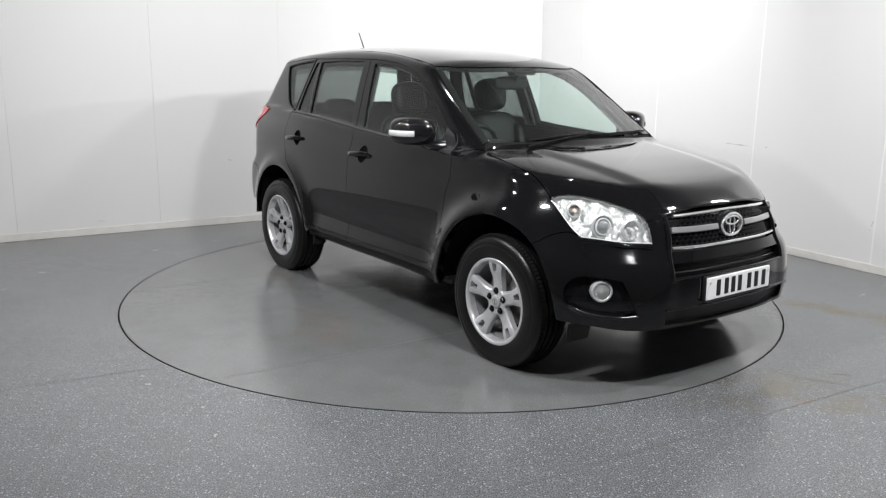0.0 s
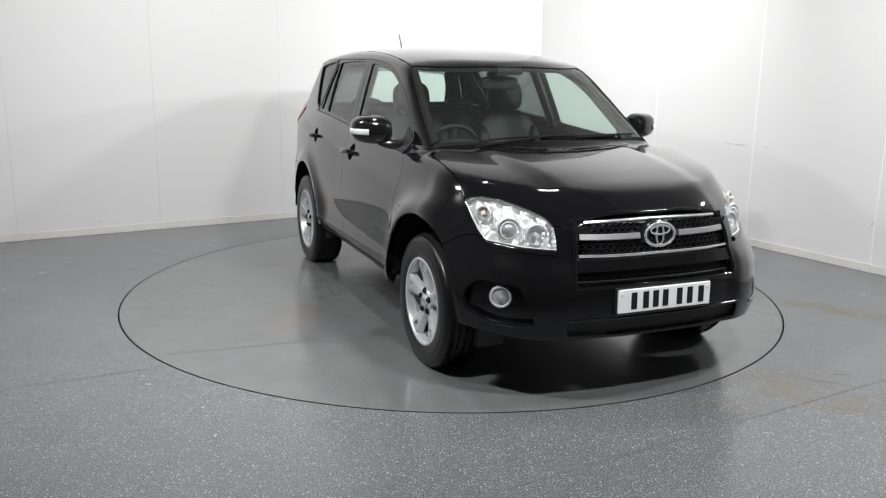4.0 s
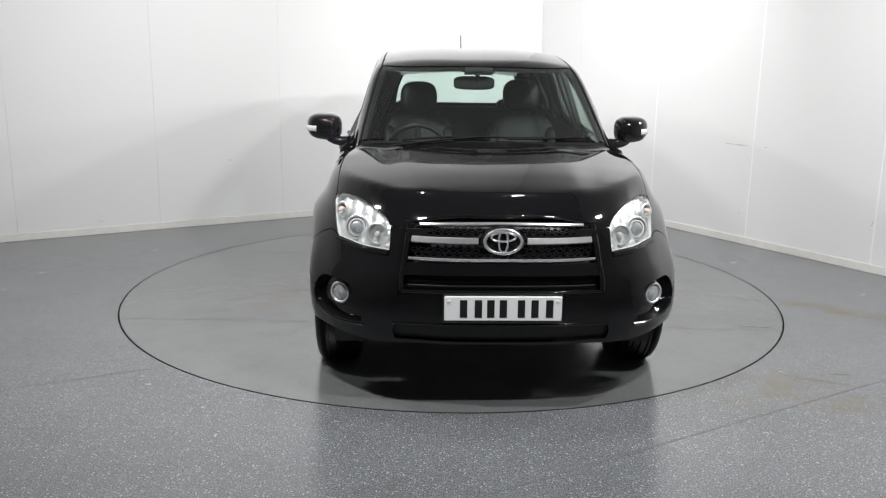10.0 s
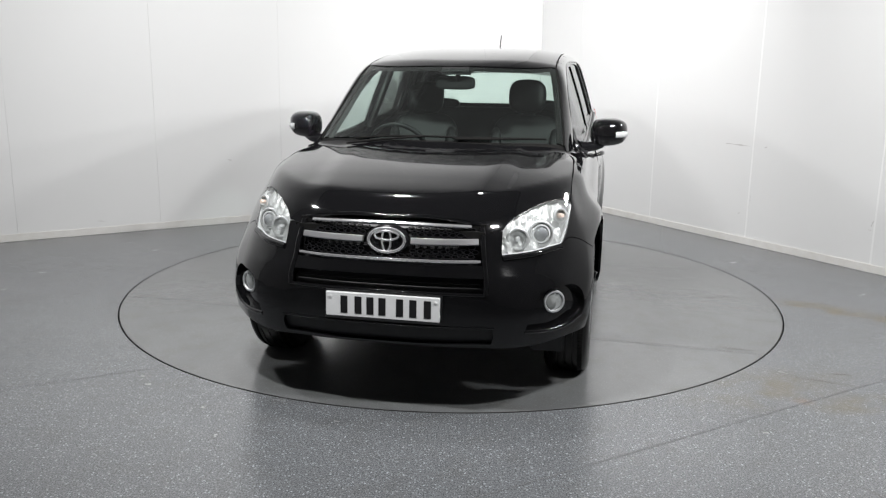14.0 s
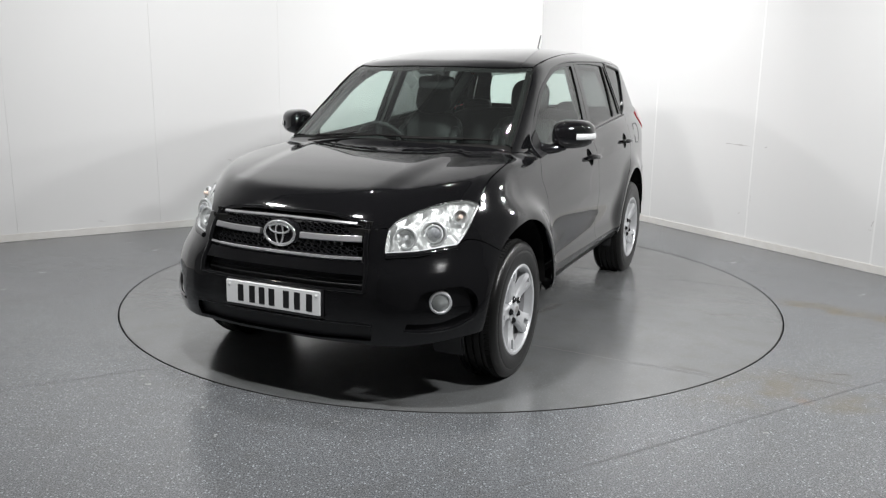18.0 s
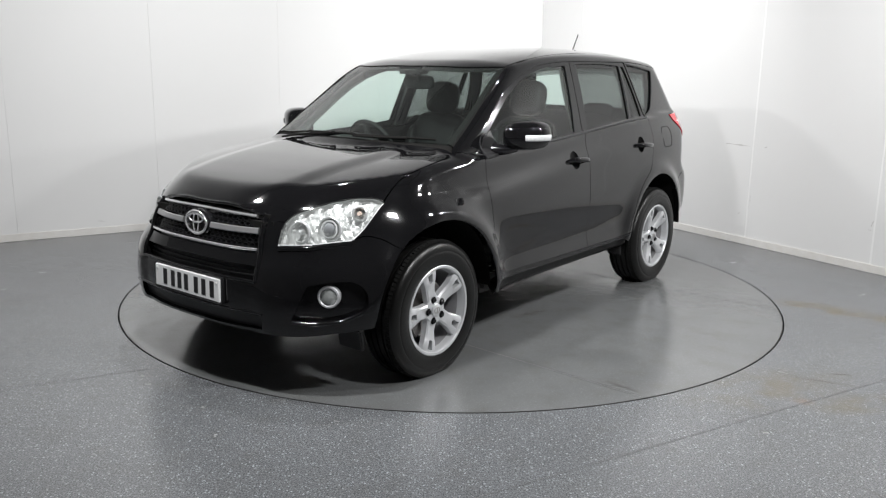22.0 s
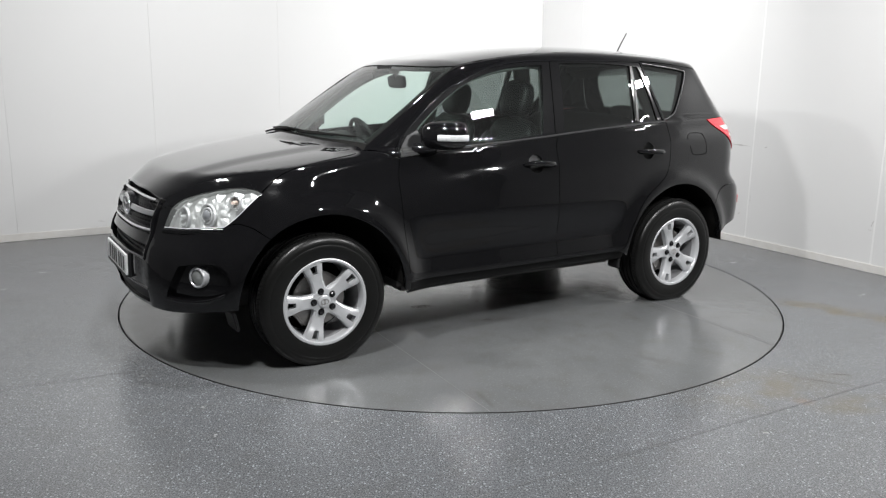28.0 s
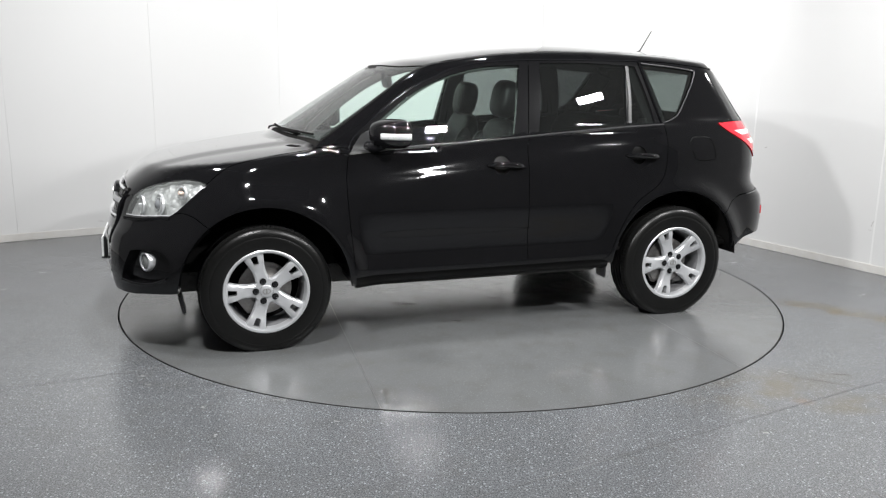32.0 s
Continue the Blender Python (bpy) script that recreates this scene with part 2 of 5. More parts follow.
left = wall("wall_left", ALONG_L, 9.0, 0.82, 1.22, "white painted panel wall with faint joints", (1,))
right = wall("wall_right", ALONG_R, 9.0, 0.72, 1.20, "white painted panel wall with scuffs low down", (1, 2, 3))
# unseen far walls; their grey sets what the car mirrors
for along, name in ((ALONG_L, "wall_behind"), (ALONG_R, "wall_side")):
    m = wall_frame(along)
    bm = bmesh.new()
    box(bm, -0.2, 9.2, 9.0, 9.2, 0, ROOFZ)
    ob = part(name, bm, DARKWALL, None, smooth=False)
    ob.matrix_world = m
    tagged(ob, "unseen plain grey wall closing the studio", kind="structure")
# unseen ceiling, kept dark for the reflections in bonnet and screen
bm = bmesh.new()
box(bm, -0.2, 9.2, -0.2, 9.2, ROOFZ, ROOFZ + 0.15)
ceiling = part("ceiling", bm, CEILINGM, None, smooth=False)
ceiling.matrix_world = wall_frame(ALONG_L)
tagged(ceiling, "unseen dark studio ceiling", kind="structure")

# the floor is a sheet with a round opening for the turntable
bm = bmesh.new()
inner = [bm.verts.new(HUB + Vector((RIM * math.cos(a), RIM * math.sin(a), 0))) for a in np.linspace(0, 2 * math.pi, 192, endpoint=False)]
outer = [bm.verts.new(HUB + Vector((14 * math.cos(a), 14 * math.sin(a), 0))) for a in np.linspace(0, 2 * math.pi, 192, endpoint=False)]
deep = [bm.verts.new(v.co - Vector((0, 0, 0.05))) for v in inner]
for k in range(192):
    j = (k + 1) % 192
    bm.faces.new((inner[k], outer[k], outer[j], inner[j]))
    bm.faces.new((deep[k], inner[k], inner[j], deep[j]))
ground = part("floor", bm, FLOORM, None, smooth=False)
tagged(ground, "speckled grey vinyl floor with a satin sheen", kind="structure")
bm = bmesh.new()
lathe(bm, [(0.001, -0.045), (RIM + 0.05, -0.045)], 96)
pit = part("pit", bm, SEALANT, None, smooth=False)
pit.location = HUB
tagged(pit, "dark pit under the turntable gap", kind="structure")

turntable = new("turntable")
tagged(turntable, "round grey vinyl-covered turntable flush with the floor", "turntable")
bm = bmesh.new()
lathe(bm, [(RIM - 0.009, -0.04), (RIM - 0.009, -0.0015), (RIM - 0.0105, 0.0)], 192)
bm.faces.new([v for v in bm.verts if abs(v.co.z) < 1e-6][:192])
bmesh.ops.recalc_face_normals(bm, faces=bm.faces)
part("deck", bm, DISCM, turntable, smooth=False)
bm = bmesh.new()
lathe(bm, [(RIM - 0.0088, -0.03), (RIM - 0.0088, 0.0006), (RIM - 0.0128, 0.0006), (RIM - 0.0128, -0.001)], 192)
part("edge_trim", bm, EDGING, turntable, "thin dark edge trim", smooth=False)


def floor_joint(name, a, b, parent, label):
    """A fine welded joint in the vinyl."""
    a, b = Vector((*a, 0)), Vector((*b, 0))
    d = (b - a).normalized()
    side = Vector((-d.y, d.x, 0)) * 0.002
    bm = bmesh.new()
    v = [bm.verts.new(p + Vector((0, 0, 0.0007))) for p in (a - side, b - side, b + side, a + side)]
    bm.faces.new(v)
    return part(name, bm, JOINT, parent, label, smooth=False)


floor_joint("joint", (0.79, -2.06), (1.01, 1.97), turntable, "fine dark joint in the deck vinyl")
floor_joint("joint", (-1.10, -1.91), (-0.95, 2.0), turntable, "fine dark joint in the deck vinyl")
tagged(floor_joint("floor_joint", (0.0, -3.04), (4.6, -0.35), None, "fine joint in the vinyl floor"), kind="structure")
tagged(floor_joint("floor_joint", (-4.1, -3.1), (-1.455, -1.686), None, "fine joint in the vinyl floor"), kind="structure")


def sliver(name, a, b, wide, parent, material, seed, lift=0.0006, up=2):
    """A thin uneven mark from a to b, lying on a floor (up=2) or a wall (up=1)."""
    rnd = random.Random(seed)
    bm = bmesh.new()
    a, b = np.array(a, float), np.array(b, float)
    d = (b - a) / np.linalg.norm(b - a)
    c = np.array((-d[1], d[0]))
    one, two = [], []
    for k in range(9):
        q, w = a + (b - a) * k / 8, wide * (0.25 + 0.75 * math.sin(math.pi * (k + 0.4) / 8.8)) * rnd.uniform(0.5, 1.0)
        for row, s in ((one, 1), (two, -1)):
            u, v = q + c * (s * w / 2 + rnd.uniform(-0.2, 0.2) * wide)
            row.append(bm.verts.new((u, v, lift) if up == 2 else (u, lift, v)))
    for k in range(8):
        bm.faces.new((one[k], one[k + 1], two[k + 1], two[k]))
    return part(name, bm, material, parent, smooth=False)


for k, (a, b, w) in enumerate((((0.52, 0.325), (0.36, 0.375), 0.012), ((0.42, 0.355), (0.30, 0.40), 0.006), ((0.165, 0.685), (0.14, 0.70), 0.010), ((0.26, 0.80), (0.20, 0.82), 0.007), ((0.19, 0.825), (0.14, 0.835), 0.010),
                               ((0.07, 0.765), (-0.04, 0.79), 0.008), ((0.395, 0.83), (0.385, 0.845), 0.008), ((-0.10, 1.71), (-0.21, 1.93), 0.006), ((-0.06, 1.60), (-0.12, 1.68), 0.006), ((0.94, 1.74), (0.97, 1.93), 0.006))):
    sliver("scuff", a, b, w, turntable, SCUFF, k)
for k, (a, b, w) in enumerate((((2.82, 0.893), (3.09, 0.888), 0.016), ((3.24, 0.885), (3.27, 0.90), 0.012), ((3.135, 0.425), (3.142, 0.445), 0.008), ((3.138, 0.395), (3.146, 0.41), 0.010), ((3.125, 0.33), (3.13, 0.35), 0.008),
                               ((3.02, 0.265), (3.04, 0.28), 0.012), ((4.29, 0.36), (4.31, 0.41), 0.012), ((4.27, 0.335), (4.30, 0.33), 0.010))):
    sliver("scuff", a, b, w, right, WALLSCUFF, 40 + k, 0.0011, 1)
for k, (a, b, w) in enumerate((((3.77, 0.625), (3.81, 0.632), 0.010), ((4.97, 0.115), (5.04, 0.125), 0.008), ((6.1, 0.6), (6.13, 0.62), 0.01))):
    sliver("scuff", a, b, w, left, WALLSCUFF, 60 + k, 0.0011, 1)

# ---- the car's skin: x forward from mid-wheelbase, y to its left, z up ----
def key(pairs):
    """A smooth curve through pairs, for arrays."""
    px, py = (np.array(c, float) for c in zip(*sorted(pairs)))
    d = np.gradient(py, px)
    def curve(q):
        q = np.clip(q, px[0], px[-1])
        i = np.clip(np.searchsorted(px, q) - 1, 0, len(px) - 2)
        h = px[i + 1] - px[i]
        t = (q - px[i]) / h
        return ((1 + 2 * t) * (1 - t) ** 2 * py[i] + t * (1 - t) ** 2 * h * d[i]
                + t * t * (3 - 2 * t) * py[i + 1] + t * t * (t - 1) * h * d[i + 1])
    return curve


AXLE, HUBZ, ARCH = 1.28, 0.345, 0.455
BELT = key([(2.2, 1.03), (1.3, 1.07), (0.9, 1.085), (0.44, 1.105), (0.127, 1.124), (-0.2, 1.148), (-0.94, 1.200), (-1.2, 1.212), (-1.6, 1.24), (-2.2, 1.30)])
BELOW = key([(-1.2, 0.78), (-0.95, 0.812), (-0.88, 0.842), (-0.78, 0.872), (-0.62, 0.888), (-0.45, 0.894), (-0.3, 0.890), (-0.17, 0.874), (-0.09, 0.852), (-0.035, 0.822), (0.0, 0.787), (0.03, 0.776)])
# the height at which the flank rolls in towards the waist, and how softly
SHOULDER = key([(1.6, 0.87), (1.2, 0.87), (0.83, 0.895), (0.5, 0.93), (0.2, 0.965), (-0.3, 1.025), (-1.0, 1.10), (-1.6, 1.13), (-2.2, 1.15)])
ROLL = key([(1.6, 0.055), (0.2, 0.055), (-0.3, 0.057), (-1.0, 0.055), (-2.2, 0.06)])
# the doors' section: a hollow over the flared sill
DOOR = key([(0.20, 0.855), (0.34, 0.874), (0.41, 0.880), (0.50, 0.866), (0.57, 0.868), (0.66, 0.880), (0.72, 0.8855), (0.80, 0.886)])
PLAN = key([(2.2, -0.075), (1.9, -0.045), (1.6, -0.015), (1.2, 0.0), (0.5, 0.0), (-0.3, 0.0), (-1.2, 0.0), (-1.6, -0.02), (-2.0, -0.06), (-2.3, -0.10)])
LEAN = key([(1.2, -0.075), (0.9, -0.045), (0.5, -0.015), (0.0, 0.0), (-0.8, 0.0), (-1.3, -0.006), (-1.7, -0.03), (-2.0, -0.06)])
NOSE = key([(0.15, 2.02), (0.22, 2.06), (0.30, 2.098), (0.40, 2.118), (0.50, 2.122), (0.60, 2.115), (0.68, 2.09), (0.75, 2.072), (0.82, 2.045), (0.88, 2.005), (0.94, 1.95), (1.1, 1.85)])
SWEEP = key([(0.2, 0.50), (0.5, 0.49), (0.6, 0.55), (0.75, 0.74), (0.9, 0.86), (1.1, 0.95)])
TAIL = key([(0.15, 1.98), (0.28, 2.08), (0.40, 2.15), (0.55, 2.18), (0.66, 2.18), (0.74, 2.16), (0.82, 2.085), (0.95, 2.075), (1.10, 2.055), (1.22, 1.97), (1.45, 1.80), (1.60, 1.70), (1.8, 1.58)])
HOOD = key([(2.2, 0.80), (2.06, 0.888), (1.98, 0.935), (1.9, 0.968), (1.7, 1.022), (1.5, 1.060), (1.3, 1.089), (1.1, 1.114), (0.9, 1.135), (0.5, 1.16)])
DROOP = key([(2.1, 0.085), (1.9, 0.06), (1.63, 0.042), (1.3, 0.03), (1.0, 0.02), (0.5, 0.015)])
ROOF = key([(0.7, 1.492), (0.45, 1.563), (0.2, 1.613), (-0.1, 1.655), (-0.5, 1.681), (-0.9, 1.682), (-1.3, 1.661), (-1.7, 1.618), (-2.0, 1.566)])
BASE = key([(2.3, 0.30), (1.9, 0.25), (1.28, 0.26), (0.8, 0.29), (-0.8, 0.30), (-1.28, 0.30), (-1.9, 0.33), (-2.2, 0.45)])


def smax(a, b, k):
    h = np.maximum(k - np.abs(a - b), 0) / k
    return np.maximum(a, b) + h * h * k / 4


def half_width(x, z):
    """Half the body's width at a place along the car and a height."""
    zz = z - BELT(x)
    low = BELOW(np.minimum(zz, 0.03))
    dent = np.clip((0.90 - np.abs(x + 0.03)) / 0.28, 0, 1)
    dent = dent * dent * (3 - 2 * dent)
    roll = 0.886 - 0.06 * np.maximum(z - 0.74, 0) - dent * (0.886 - DOOR(np.minimum(z, 0.74)))
    roll = roll - 0.018 * (1 + np.tanh((z - SHOULDER(x)) / ROLL(x))) - 0.07 * np.maximum(z - SHOULDER(x), 0) - 0.007 * np.clip((zz + 0.05) / 0.05, 0, 1) ** 2
    roll = np.where(zz < -0.30, -smax(-roll, -low - 0.010, 0.012), roll)
    flank = np.clip((1.60 - x) / 0.40, 0, 1)
    flank = flank * flank * (3 - 2 * flank)
    low = low * (1 - flank) + roll * flank + PLAN(x)
    for cx in (AXLE, -AXLE):
        r = np.hypot(x - cx, z - HUBZ)
        ring = np.exp(-((r - ARCH - 0.015) / (0.085 if cx > 0 else 0.065)) ** 2) * np.clip((z - 0.2) / 0.2, 0, 1)
        low = low + (0.044 if cx > 0 else 0.026) * ring
    up = 0.790 + LEAN(x) - 0.29 * np.maximum(zz, 0) - 0.12 * np.maximum(zz, 0) ** 2
    t = np.clip((zz + 0.012) / 0.024, 0, 1)
    t = t * t * (3 - 2 * t)
    return low * (1 - t) + up * t


def skin(x, y, z):
    """Below zero inside the car's outer skin."""
    a = np.abs(y)
    side = a - half_width(x, z)
    pod = np.clip((a - 0.39) / 0.13, 0, 1)
    pod = 0.018 * pod * pod * (3 - 2 * pod) * np.clip((0.80 - a) / 0.2, 0, 1) * np.clip((0.705 - z) / 0.07, 0, 1)
    front = x - (NOSE(z) + pod - SWEEP(z) * a ** 3)
    rear = -x - (TAIL(z) - 0.36 * a ** 3)
    t = np.clip((0.50 + 0.10 * (1.6 - x) - a) / 0.14, 0, 1)
    hood = HOOD(x) - 0.012 + 0.012 * t * t * (3 - 2 * t) - DROOP(x) * (a / 0.75) ** 4
    screen = 1.128 + (1.14 - 0.30 * a * a - x) * 0.632 - 0.05 * a * a
    roof = ROOF(x) - 0.048 * (a / 0.62) ** 3
    rise = smax(hood, screen, 0.006)
    top = z + smax(-rise, -roof, 0.045)
    f = smax(side, front, 0.12)
    f = smax(f, rear, 0.11)
    high, fore = np.clip((z - 1.25) / 0.2, 0, 1), np.clip((x - 1.6) / 0.3, 0, 1)
    f = smax(f, top * 0.85, 0.06 - 0.025 * high - 0.01 * fore)
    return smax(f, BASE(x) - z, 0.06)


def solve(origin, way, far=1.6):
    """The outermost place along each ray where it leaves the skin."""
    o, w = np.asarray(origin, float), np.asarray(way, float)
    lo, hi = np.zeros(len(o)), np.full(len(o), far)
    for _ in range(34):
        mid = (lo + hi) / 2
        q = o + w * mid[:, None]
        inside = skin(q[:, 0], q[:, 1], q[:, 2]) < 0
        lo, hi = np.where(inside, mid, lo), np.where(inside, hi, mid)
    return o + w * lo[:, None]


def normals(q):
    h = 0.004
    g = np.stack([skin(q[:, 0] + h * (k == 0), q[:, 1] + h * (k == 1), q[:, 2] + h * (k == 2))
                  - skin(q[:, 0] - h * (k == 0), q[:, 1] - h * (k == 1), q[:, 2] - h * (k == 2)) for k in range(3)], -1)
    return g / np.maximum(np.linalg.norm(g, axis=1, keepdims=True), 1e-9)


class Side:
    """Looks at the skin from its left side: (x, z)."""
    def flat(q): return q[:, [0, 2]]
    def lift(uv):
        o = np.stack([uv[:, 0], 0 * uv[:, 0], uv[:, 1]], -1)
        return solve(o, np.tile((0.0, 1.0, 0.0), (len(uv), 1)), 1.2)


class Top:
    """Looks at the skin from above: (x, y)."""
    def flat(q): return q[:, :2]
    def lift(uv):
        o = np.stack([uv[:, 0], uv[:, 1], 0 * uv[:, 0] + 0.6], -1)
        return solve(o, np.tile((0.0, 0.0, 1.0), (len(uv), 1)), 1.4)


def round_axis(cx, sign):
    class Round:
        """Looks at the skin from an upright axis at x = cx: (angle, z)."""
        def flat(q): return np.stack([np.arctan2(q[:, 1], (q[:, 0] - cx) * sign), q[:, 2]], -1)
        def lift(uv):
            o = np.stack([0 * uv[:, 0] + cx, 0 * uv[:, 0], uv[:, 1]], -1)
            return solve(o, np.stack([np.cos(uv[:, 0]) * sign, np.sin(uv[:, 0]), 0 * uv[:, 0]], -1), 1.4)
    return Round


class Upper:
    """Looks at the cabin from a level axis in its middle: (x, angle)."""
    def flat(q): return np.stack([q[:, 0], 0.7 * np.arctan2(q[:, 2] - 0.95, q[:, 1])], -1)
    def lift(uv):
        a = uv[:, 1] / 0.7
        o = np.stack([uv[:, 0], 0 * a, 0 * a + 0.95], -1)
        return solve(o, np.stack([0 * a, np.cos(a), np.sin(a)], -1), 1.4)


Front, Rear = round_axis(1.05, 1), round_axis(-1.1, -1)

from mathutils import geometry


def on_side(*xz): return [tuple(p) for p in Side.lift(np.array(xz, float))]
def on_top(*xy): return [tuple(p) for p in Top.lift(np.array(xy, float))]
def on_front(*xz_deg): return [tuple(p) for p in Front.lift(np.array([(radians(a), z) for a, z in xz_deg], float))]
def on_rear(*xz_deg): return [tuple(p) for p in Rear.lift(np.array([(radians(a), z) for a, z in xz_deg], float))]


def bend(pts, n=8):
    """A smooth line through the points."""
    p = [np.array(q, float) for q in pts]
    if len(p) < 3:
        return [p[0] + (p[-1] - p[0]) * t for t in np.linspace(0, 1, n)]
    p = [2 * p[0] - p[1]] + p + [2 * p[-1] - p[-2]]
    out = []
    for a, b, c, d in zip(p, p[1:], p[2:], p[3:]):
        for t in np.linspace(0, 1, n, endpoint=False):
            out.append(0.5 * (2 * b + (c - a) * t + (2 * a - 5 * b + 4 * c - d) * t ** 2 + (3 * b - a - 3 * c + d) * t ** 3))
    return out + [p[-2]]


def mirror(pts):
    """A half line from the middle out, and back along its mirror image: the closed whole."""
    other = [np.array((q[0], -q[1], q[2])) for q in pts[::-1]]
    return list(pts) + [q for q in other if abs(q[1]) > 1e-4]


def inside(poly, q):
    x, y = q[:, 0], q[:, 1]
    hit = np.zeros(len(q), bool)
    for (x0, y0), (x1, y1) in zip(poly, np.roll(poly, -1, 0)):
        cross = (y0 > y) != (y1 > y)
        hit ^= cross & (x < (x1 - x0) * (y - y0) / np.where(y1 == y0, 1e-12, y1 - y0) + x0)
    return hit


def shrink(poly, d):
    """The closed plane outline moved inwards by d."""
    a, b = poly - np.roll(poly, 1, 0), np.roll(poly, -1, 0) - poly
    a, b = (v / np.maximum(np.linalg.norm(v, axis=1, keepdims=True), 1e-9) for v in (a, b))
    t = a + b
    n = np.stack([-t[:, 1], t[:, 0]], -1)
    n /= np.maximum(np.linalg.norm(n, axis=1, keepdims=True), 1e-9)
    area = np.sum(poly[:, 0] * np.roll(poly[:, 1], -1) - np.roll(poly[:, 0], -1) * poly[:, 1])
    return poly + n * d * (1 if area > 0 else -1)


def even(poly, step):
    out = []
    for a, b in zip(poly, np.roll(poly, -1, 0)):
        n = max(1, int(np.ceil(np.linalg.norm(b - a) / step)))
        out += [a + (b - a) * k / n for k in range(n)]
    keep = [out[0]]
    for q in out[1:]:
        if np.linalg.norm(q - keep[-1]) > step * 0.12:
            keep.append(q)
    return np.array(keep)


def sheet(name, view, line, material, holes=(), gap=0.002, lift=0.0, thick=0.014, step=0.03, flip=False, shape=None, flat=False):
    """A skin panel inside the closed line, with its rim folded in."""
    outer = even(shrink(view.flat(np.array(line, float)), gap), step)
    inner = [even(shrink(view.flat(np.array(h, float)), -gap), step) for h in holes]
    loops = [outer, *inner]
    lo, hi = outer.min(0), outer.max(0)
    gx, gy = np.meshgrid(np.arange(lo[0] + step / 2, hi[0], step), np.arange(lo[1] + step / 2, hi[1], step))
    gx = gx + np.where(np.arange(gx.shape[0])[:, None] % 2, step / 2, 0)
    g = np.stack([gx.ravel(), gy.ravel()], -1)
    ok = inside(outer, g)
    for h in inner:
        ok &= ~inside(h, g)
    g = g[ok]
    rim = np.concatenate(loops)
    if len(g):
        near = np.array([np.min(np.sum((rim - q) ** 2, 1)) for q in g])
        g = g[near > (step * 0.45) ** 2]
    pts = np.concatenate([rim, g]) if len(g) else rim
    edges, at = [], 0
    for q in loops:
        edges += [(at + k, at + (k + 1) % len(q)) for k in range(len(q))]
        at += len(q)
    v, _, tris, orig, *_ = geometry.delaunay_2d_cdt([Vector(q) for q in pts], edges, [], 0, 1e-6)
    v = np.array([tuple(q) for q in v])
    tris = np.array([t[:3] for t in tris])
    mid = v[tris].mean(1)
    ok = inside(outer, mid)
    for h in inner:
        ok &= ~inside(h, mid)
    tris = tris[ok]
    p = view.lift(v)
    n = normals(p)
    if lift or shape:
        p = p + n * (lift + (shape(p)[:, None] if shape else 0))
    # face winding to agree with the outward normal
    a, b, c = p[tris[:, 0]], p[tris[:, 1]], p[tris[:, 2]]
    back = np.sum(np.cross(b - a, c - a) * n[tris[:, 0]], 1) < 0
    tris[back] = tris[back][:, [0, 2, 1]]
    seen, faces = {}, [tuple(t) for t in tris]
    for t in faces:
        for e in ((t[0], t[1]), (t[1], t[2]), (t[2], t[0])):
            seen[e] = True
    border = [e for e in seen if (e[1], e[0]) not in seen]
    verts, nrm = [tuple(q) for q in p], [tuple(q) for q in n]
    if thick:
        new_at = {}
        for a, b in border:
            da = p[b] - p[a]
            for k in (a, b):
                side = np.cross(da, n[k])
                side = side / max(np.linalg.norm(side), 1e-9)
                for deep in (0, 1):
                    if (k, deep) not in new_at:
                        new_at[(k, deep)] = len(verts)
                        verts.append(tuple(p[k] - n[k] * thick * deep))
                        nrm.append(tuple(side))
            faces.append((new_at[(b, 0)], new_at[(a, 0)], new_at[(a, 1)], new_at[(b, 1)]))
    if flip:
        verts = [(x, -y, z) for x, y, z in verts]
        nrm = [(x, -y, z) for x, y, z in nrm]
        faces = [f[::-1] for f in faces]
    me = bpy.data.meshes.new(name)
    me.from_pydata(verts, [], faces)
    me.materials.append(material)
    if flat:
        me.shade_flat()
        return me
    me.shade_smooth()
    me.normals_split_custom_set_from_vertices(nrm)
    return me


def skin_part(name, view, line, material, parent, label="", **k):
    return part(name, sheet(name, view, line, material, **k), material, parent, label)

# ---- the car ----
car = new("car")
tagged(car, "glossy black five-door SUV with silver alloy wheels on the turntable", "car")


def arch(cx, a0, a1, r=ARCH, n=20):
    return on_side(*[(cx + r * math.cos(radians(a)), HUBZ + r * math.sin(radians(a))) for a in np.linspace(a0, a1, n)])


def bar(bm, line, wide, tall, lift=0.0, up=(0, 0, 1), ends=1.0):
    """A bar with a bevelled section along a line on the skin; wide runs across it, tall stands off it."""
    q = np.array(line, float)
    n = normals(q)
    rings = []
    for i in range(len(q)):
        d = q[min(i + 1, len(q) - 1)] - q[max(i - 1, 0)]
        d /= np.linalg.norm(d)
        c = np.cross(n[i], d)
        c /= np.linalg.norm(c)
        w = wide * (ends if i in (0, len(q) - 1) else 1)
        b = min(w, tall) * 0.3
        sec = [(-w / 2, -0.01), (-w / 2, tall - b), (-w / 2 + b, tall), (w / 2 - b, tall), (w / 2, tall - b), (w / 2, -0.01)]
        rings.append([bm.verts.new(q[i] + c * s + n[i] * (h + lift)) for s, h in sec])
    for a, b in zip(rings, rings[1:]):
        for k in range(len(a) - 1):
            bm.faces.new((a[k], a[k + 1], b[k + 1], b[k]))
    bm.faces.new(rings[0]), bm.faces.new(rings[-1][::-1])
    bmesh.ops.recalc_face_normals(bm, faces=bm.faces)
    return bm


def flip_mesh(me):
    """A mirror image across the car's middle."""
    m = me.copy()
    m.transform(Matrix.Diagonal((1, -1, 1, 1)))
    m.flip_normals()
    return m


